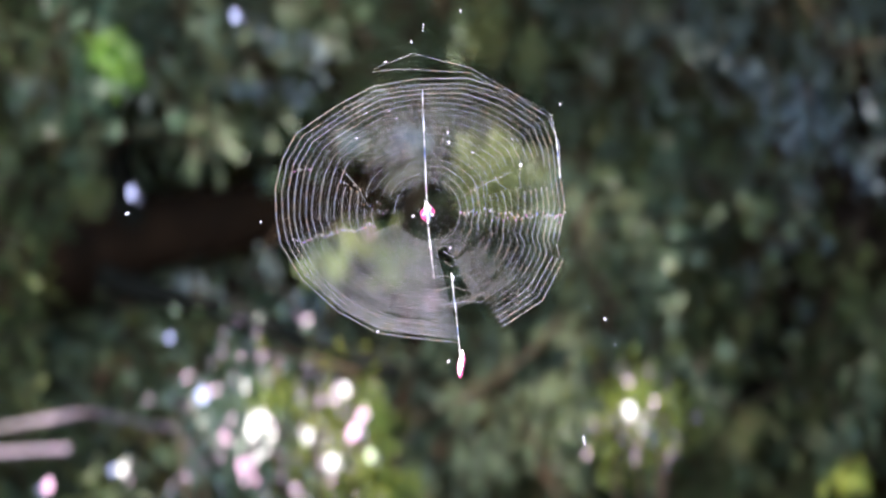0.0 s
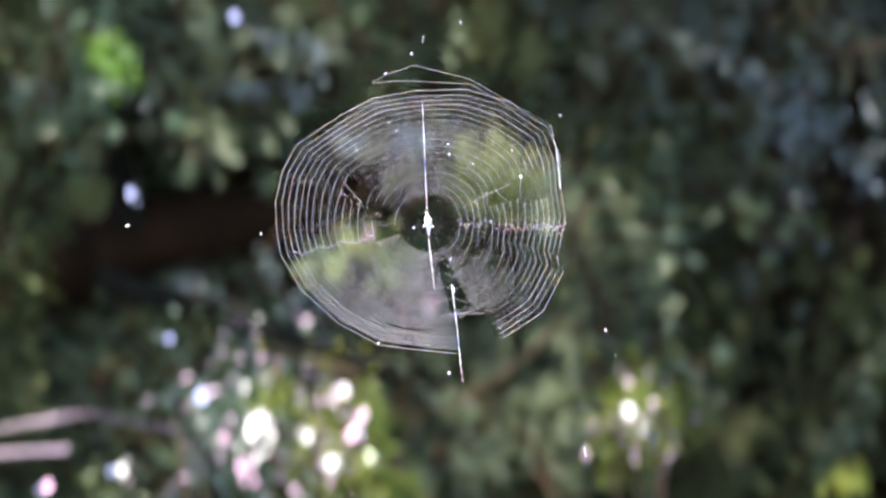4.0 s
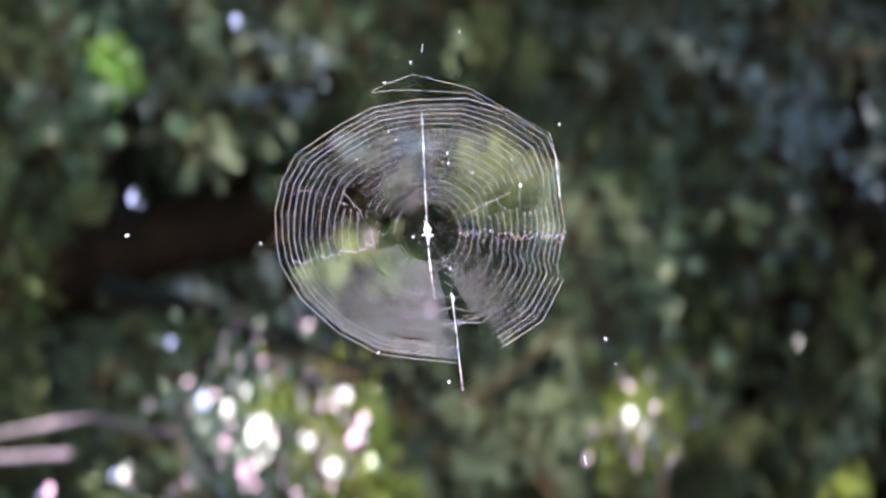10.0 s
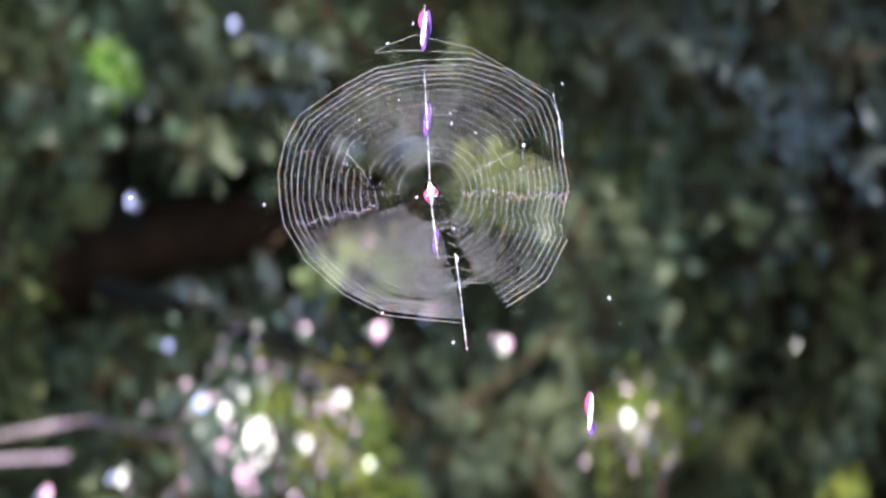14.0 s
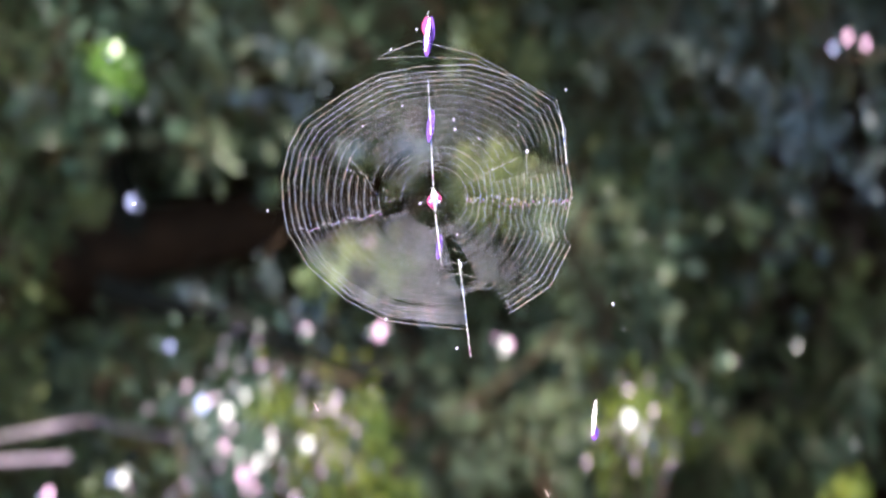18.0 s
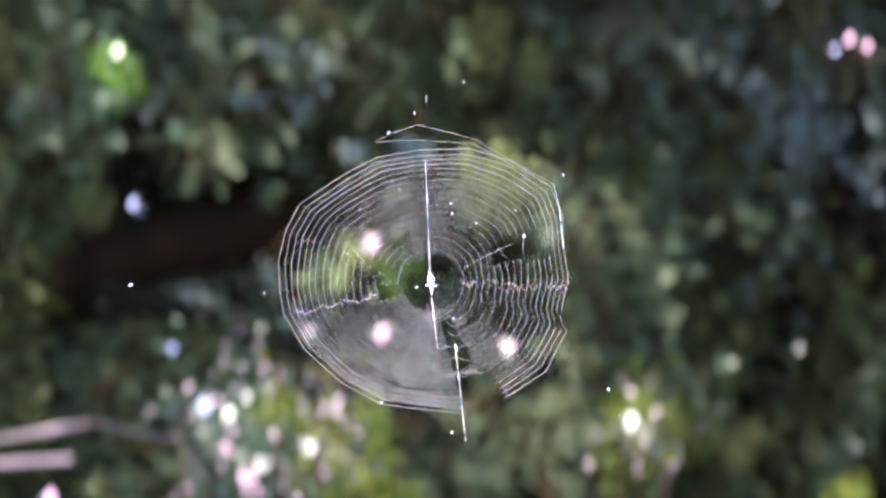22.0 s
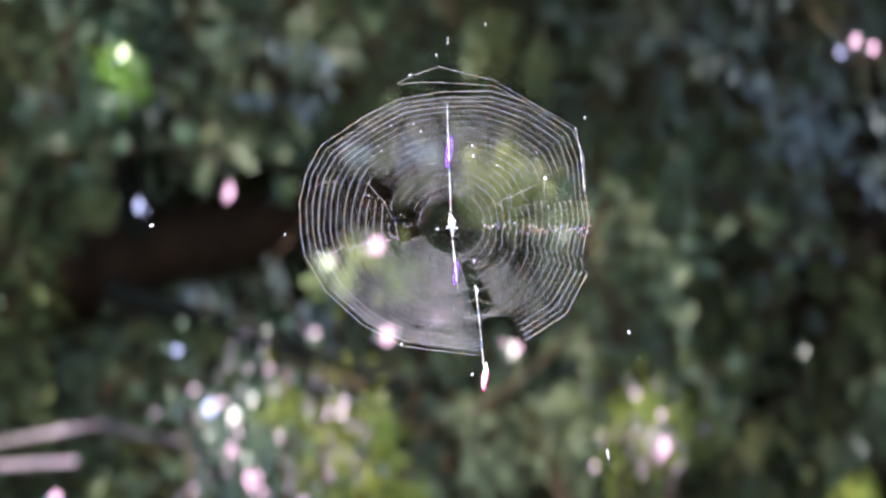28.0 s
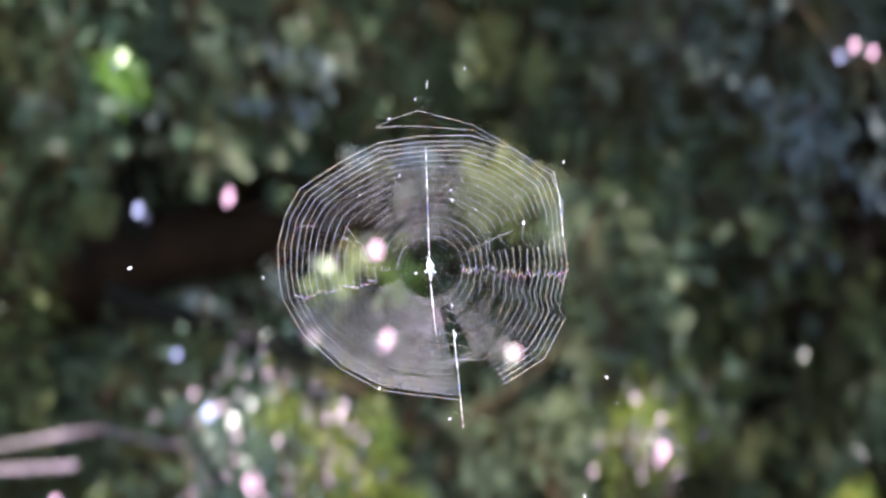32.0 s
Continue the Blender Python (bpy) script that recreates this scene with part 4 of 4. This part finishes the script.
# ---- things in motion ----
def motions():
    walk(web, [
        (0, pose(-0.0108, 0, 1.6258, 0, -0.02, 0)),
        (0.2, pose(-0.0080, 0, 1.6175, 0, -0.11, 0)),
        (0.5, pose(-0.0051, 0, 1.6304, 0, -0.26, 0)),
        (0.8, pose(-0.0053, 0, 1.6166, 0, -0.10, 0)),
        (1, pose(-0.0068, 0, 1.6213, 0, 0.01, 0)),
        (1.2, pose(-0.0059, 0, 1.6268, 0, 0.09, 0)),
        (1.5, pose(-0.0056, 0, 1.6141, 0, 0.21, 0)),
        (1.8, pose(-0.0040, 0, 1.6264, 0, -0.04, 0)),
        (2, pose(-0.0087, 0, 1.6104, 0, -0.20, 0)),
        (2.2, pose(-0.0076, 0, 1.6169, 0, -0.20, 0)),
        (2.5, pose(-0.0105, 0, 1.6073, 0, -0.20, 0)),
        (2.8, pose(-0.0090, 0, 1.6182, 0, -0.20, 0)),
        (3, pose(-0.0097, 0, 1.6078, 0, -0.20, 0)),
        (3.2, pose(-0.0106, 0, 1.6107, 0, -0.20, 0)),
        (3.5, pose(-0.0111, 0, 1.6122, 0, -0.20, 0)),
        (4, pose(-0.0101, 0, 1.6184, 0, -0.16, 0)),
        (4.5, pose(-0.0102, 0, 1.6118, 0, -0.12, 0)),
        (5, pose(-0.0100, 0, 1.6218, 0, -0.08, 0)),
        (5.5, pose(-0.0108, 0, 1.6197, 0, -0.04, 0)),
        (5.8, pose(-0.0111, 0, 1.6137, 0, -0.16, 0)),
        (6, pose(-0.0092, 0, 1.6246, 0, -0.23, 0)),
        (6.2, pose(-0.0110, 0, 1.6195, 0, -0.15, 0)),
        (6.5, pose(-0.0090, 0, 1.6140, 0, -0.04, 0)),
        (6.8, pose(-0.0082, 0, 1.6337, 0, -0.15, 0)),
        (7, pose(-0.0090, 0, 1.6241, 0, -0.23, 0)),
        (7.2, pose(-0.0069, 0, 1.6202, 0, -0.15, 0)),
        (7.5, pose(-0.0102, 0, 1.6080, 0, -0.02, 0)),
        (7.8, pose(-0.0108, 0, 1.6100, 0, -0.04, 0)),
        (8, pose(-0.0104, 0, 1.6079, 0, -0.06, 0)),
        (8.2, pose(-0.0089, 0, 1.6181, 0, -0.22, 0)),
        (8.5, pose(-0.0094, 0, 1.6180, 0, -0.45, 0)),
        (8.8, pose(-0.0091, 0, 1.6175, 0, -0.33, 0)),
        (9, pose(-0.0114, 0, 1.6130, 0, -0.24, 0)),
        (9.2, pose(-0.0108, 0, 1.6146, 0, -0.32, 0)),
        (9.5, pose(-0.0104, 0, 1.6095, 0, -0.45, 0)),
        (9.8, pose(-0.0116, 0, 1.6166, 0, -0.38, 0)),
        (10, pose(-0.0114, 0, 1.6150, 0, -0.33, 0)),
        (10.2, pose(-0.0127, 0, 1.6162, 0, -0.29, 0)),
        (10.5, pose(-0.0113, 0, 1.6176, 0, -0.23, 0)),
        (10.8, pose(-0.0125, 0, 1.6275, 0, -0.19, 0)),
        (11, pose(-0.0129, 0, 1.6191, 0, -0.16, 0)),
        (11.2, pose(-0.0123, 0, 1.6236, 0, -0.28, 0)),
        (11.5, pose(-0.0107, 0, 1.6360, 0, -0.45, 0)),
        (11.8, pose(-0.0113, 0, 1.6305, 0, -0.34, 0)),
        (12, pose(-0.0108, 0, 1.6243, 0, -0.26, 0)),
        (12.2, pose(-0.0138, 0, 1.6149, 0, -0.29, 0)),
        (12.5, pose(-0.0106, 0, 1.6250, 0, -0.33, 0)),
        (12.8, pose(-0.0127, 0, 1.6218, 0, -0.45, 0)),
        (13, pose(-0.0096, 0, 1.6306, 0, -0.53, 0)),
        (13.2, pose(-0.0098, 0, 1.6347, 0, -0.42, 0)),
        (13.5, pose(-0.0096, 0, 1.6237, 0, -0.25, 0)),
        (13.8, pose(-0.0083, 0, 1.6430, 0, -0.48, 0)),
        (14, pose(-0.0074, 0, 1.6446, 0, -0.63, 0)),
        (14.2, pose(-0.0083, 0, 1.6305, 0, -0.68, 0)),
        (14.5, pose(-0.0042, 0, 1.6409, 0, -0.75, 0)),
        (15, pose(-0.0062, 0, 1.6259, 0, -0.57, 0)),
        (15.5, pose(-0.0096, 0, 1.6159, 0, -0.38, 0)),
        (16, pose(-0.0091, 0, 1.6197, 0, -0.20, 0)),
        (16.5, pose(-0.0084, 0, 1.6018, 0, -0.02, 0)),
        (16.8, pose(-0.0111, 0, 1.6082, 0, -0.15, 0)),
        (17, pose(-0.0104, 0, 1.6120, 0, -0.24, 0)),
        (17.2, pose(-0.0111, 0, 1.6119, 0, -0.24, 0)),
        (17.5, pose(-0.0114, 0, 1.6179, 0, -0.23, 0)),
        (17.8, pose(-0.0102, 0, 1.6304, 0, -0.49, 0)),
        (18, pose(-0.0060, 0, 1.6410, 0, -0.65, 0)),
        (18.2, pose(-0.0089, 0, 1.6274, 0, -0.53, 0)),
        (18.5, pose(-0.0060, 0, 1.6322, 0, -0.35, 0)),
        (18.8, pose(-0.0086, 0, 1.6106, 0, -0.28, 0)),
        (19, pose(-0.0081, 0, 1.6045, 0, -0.24, 0)),
        (19.2, pose(-0.0091, 0, 1.6092, 0, -0.08, 0)),
        (19.5, pose(-0.0120, 0, 1.5921, 0, 0.16, 0)),
        (19.8, pose(-0.0136, 0, 1.5960, 0, 0.06, 0)),
        (20, pose(-0.0156, 0, 1.5994, 0, -0.01, 0)),
        (20.2, pose(-0.0162, 0, 1.6018, 0, -0.11, 0)),
        (20.5, pose(-0.0131, 0, 1.6207, 0, -0.25, 0)),
        (20.8, pose(-0.0124, 0, 1.6258, 0, 0.05, 0)),
        (21, pose(-0.0121, 0, 1.6067, 0, 0.26, 0)),
        (21.2, pose(-0.0133, 0, 1.6358, 0, -0.10, 0)),
        (21.5, pose(-0.0060, 0, 1.6221, 0, -0.63, 0)),
        (21.8, pose(-0.0061, 0, 1.5927, 0, -0.34, 0)),
        (22, pose(-0.0098, 0, 1.5840, 0, -0.14, 0)),
        (22.2, pose(-0.0119, 0, 1.5822, 0, -0.20, 0)),
        (22.5, pose(-0.0108, 0, 1.5967, 0, -0.29, 0)),
        (22.6, pose(-0.0022, 0, 1.6024, 0, -0.40, 0)),
        (22.7, pose(0.0050, 0, 1.5806, 0, -0.60, 0)),
        (22.8, pose(0.0356, 0, 1.5579, 0, -0.72, 0)),
        (22.9, pose(0.0320, 0, 1.5377, 0, -0.90, 0)),
        (23, pose(0.0168, 0, 1.5492, 0, -1.00, 0)),
        (23.1, pose(0.0085, 0, 1.5675, 0, -0.90, 0)),
        (23.2, pose(0.0448, 0, 1.5593, 0, -0.72, 0)),
        (23.3, pose(0.0422, 0, 1.5830, 0, -0.50, 0)),
        (23.5, pose(-0.0001, 0, 1.5769, 0, -0.30, 0)),
        (23.6, pose(0.0115, 0, 1.5637, 0, -0.30, 0)),
        (23.8, pose(-0.0119, 0, 1.5883, 0, -0.12, 0)),
        (24, pose(0.0007, 0, 1.6000, 0, 0.00, 0)),
        (24.2, pose(-0.0017, 0, 1.5965, 0, -0.12, 0)),
        (24.4, pose(0.0003, 0, 1.5674, 0, -0.20, 0)),
        (24.5, pose(0.0036, 0, 1.5785, 0, -0.30, 0)),
        (24.6, pose(0.0046, 0, 1.5763, 0, -0.30, 0)),
        (24.7, pose(0.0076, 0, 1.5795, 0, -0.30, 0)),
        (24.8, pose(0.0144, 0, 1.5904, 0, -0.36, 0)),
        (24.9, pose(0.0072, 0, 1.5663, 0, -0.40, 0)),
        (25, pose(-0.0021, 0, 1.5774, 0, -0.40, 0)),
        (25.1, pose(0.0115, 0, 1.6192, 0, -0.50, 0)),
        (25.2, pose(0.0273, 0, 1.5565, 0, -0.64, 0)),
        (25.4, pose(0.0289, 0, 1.5308, 0, -0.90, 0)),
        (25.5, pose(0.0251, 0, 1.5446, 0, -1.00, 0)),
        (26, pose(0.0174, 0, 1.5622, 0, -0.62, 0)),
        (26.5, pose(0.0068, 0, 1.5857, 0, -0.24, 0)),
        (27, pose(0.0096, 0, 1.5974, 0, 0.14, 0)),
        (27.5, pose(0.0060, 0, 1.6118, 0, 0.51, 0)),
        (27.8, pose(0.0001, 0, 1.6065, 0, 0.28, 0)),
        (28, pose(0.0009, 0, 1.6258, 0, 0.13, 0)),
        (28.2, pose(-0.0033, 0, 1.6085, 0, 0.08, 0)),
        (28.5, pose(-0.0042, 0, 1.6077, 0, 0.01, 0)),
        (28.8, pose(-0.0048, 0, 1.5906, 0, 0.30, 0)),
        (29, pose(-0.0087, 0, 1.5972, 0, 0.50, 0)),
        (29.2, pose(-0.0050, 0, 1.6082, 0, 0.39, 0)),
        (29.5, pose(-0.0028, 0, 1.6055, 0, 0.22, 0)),
        (29.8, pose(-0.0047, 0, 1.5906, 0, 0.26, 0)),
        (30, pose(-0.0100, 0, 1.6021, 0, 0.28, 0)),
        (30.5, pose(-0.0087, 0, 1.6002, 0, 0.42, 0)),
        (31, pose(-0.0119, 0, 1.5990, 0, 0.60, 0)),
        (31.5, pose(-0.0054, 0, 1.5978, 0, 0.70, 0)),
        (32, pose(-0.0137, 0, 1.5982, 0, 0.40, 0)),
    ])
    walk(second, [
        (0, pose(*OTHER, 0, 0.041, 0)),
        (1, pose(*OTHER, 0, 0.177, 0)),
        (2, pose(*OTHER, 0, 0.083, 0)),
        (3, pose(*OTHER, 0, -0.021, 0)),
        (6, pose(*OTHER, 0, -0.228, 0)),
        (7, pose(*OTHER, 0, -0.141, 0)),
        (8, pose(*OTHER, 0, -0.094, 0)),
        (9, pose(*OTHER, 0, -0.126, 0)),
        (10, pose(*OTHER, 0, -0.175, 0)),
        (11, pose(*OTHER, 0, -0.194, 0)),
        (12, pose(*OTHER, 0, -0.133, 0)),
        (13, pose(*OTHER, 0, -0.162, 0)),
        (14, pose(*OTHER, 0, -0.126, 0)),
        (17, pose(*OTHER, 0, -0.077, 0)),
        (18, pose(*OTHER, 0, -0.130, 0)),
        (19, pose(*OTHER, 0, 0.011, 0)),
        (20, pose(*OTHER, 0, -0.154, 0)),
        (21, pose(*OTHER, 0, -0.281, 0)),
        (22, pose(*OTHER, 0, -0.181, 0)),
        (23, pose(*OTHER, 0, -0.284, 0)),
        (24, pose(*OTHER, 0, -0.307, 0)),
        (25, pose(*OTHER, 0, 0.027, 0)),
        (28, pose(*OTHER, 0, 0.275, 0)),
        (29, pose(*OTHER, 0, 0.284, 0)),
        (30, pose(*OTHER, 0, 0.271, 0)),
        (31, pose(*OTHER, 0, 0.146, 0)),
        (32, pose(*OTHER, 0, 0.086, 0)),
    ])
    for ob, home, away, when in glint_blades:
        rows = [(0, home if 0.0 in when else away)]
        for t in when:
            if t - 0.15 > rows[-1][0]:
                rows.append((t - 0.15, away))
            if t > rows[-1][0]:
                rows.append((t, home))
            rows.append((t + 0.15, away))
        rows.append((32, away))
        walk(ob, rows)
    walk(visitor, [
        (0, pose(0.9, 0.7, 0.09, 0, 0, 160)),
        (24.3, pose(0.9, 0.7, 0.09, 0, 0, 160)),
        (24.5, pose(0.62, 0.1, 1.60, 10, -10, 195)),
        (24.6, pose(0.189, 0, 1.657, 12, 17, 186)),
        (24.7, pose(0.55, -0.1, 1.90, 20, 10, 115)),
        (25.2, pose(1.0, 0.6, 0.09, 0, 0, 40)),
        (32, pose(1.0, 0.6, 0.09, 0, 0, 40)),
    ])
    for thing, rest, stops in (
            (gnat, Vector((0.8, 0.5, 0.06)), ((13.0, 156, 208), (18.0, 560, 706), (21.0, 153, 258), (23.0, 950, 66), (24.0, 1180, 576), (30.0, 712, 8))),
            (gnat_too, Vector((-0.8, 0.5, 0.06)), ((13.2, 140, 488), (18.0, 968, 858), (21.0, 1348, 606), (28.6, 720, 680)))):
        rows = [(0, pose(*rest))]
        for t, x, y in stops:
            p = spot(x, y, 2.0)
            rows += [(t - 0.5, pose(*rest)), (t, pose(*p, 0, 60, 30)), (t + 0.5, pose(*rest))]
        rows.append((32, pose(*rest)))
        walk(thing, rows)
    for lf, home, on, off in turning:
        away = home @ pose(0, 0, 0, 0, 38, 25)
        rows = [(0, home if on <= 0 else away)]
        if 0 < on:
            rows += [(on - 1, away), (on, home)]
        if off < 32:
            rows += [(off, home), (off + 1.5, away)]
        rows.append((32, rows[-1][1]))
        walk(lf, rows)


motions()
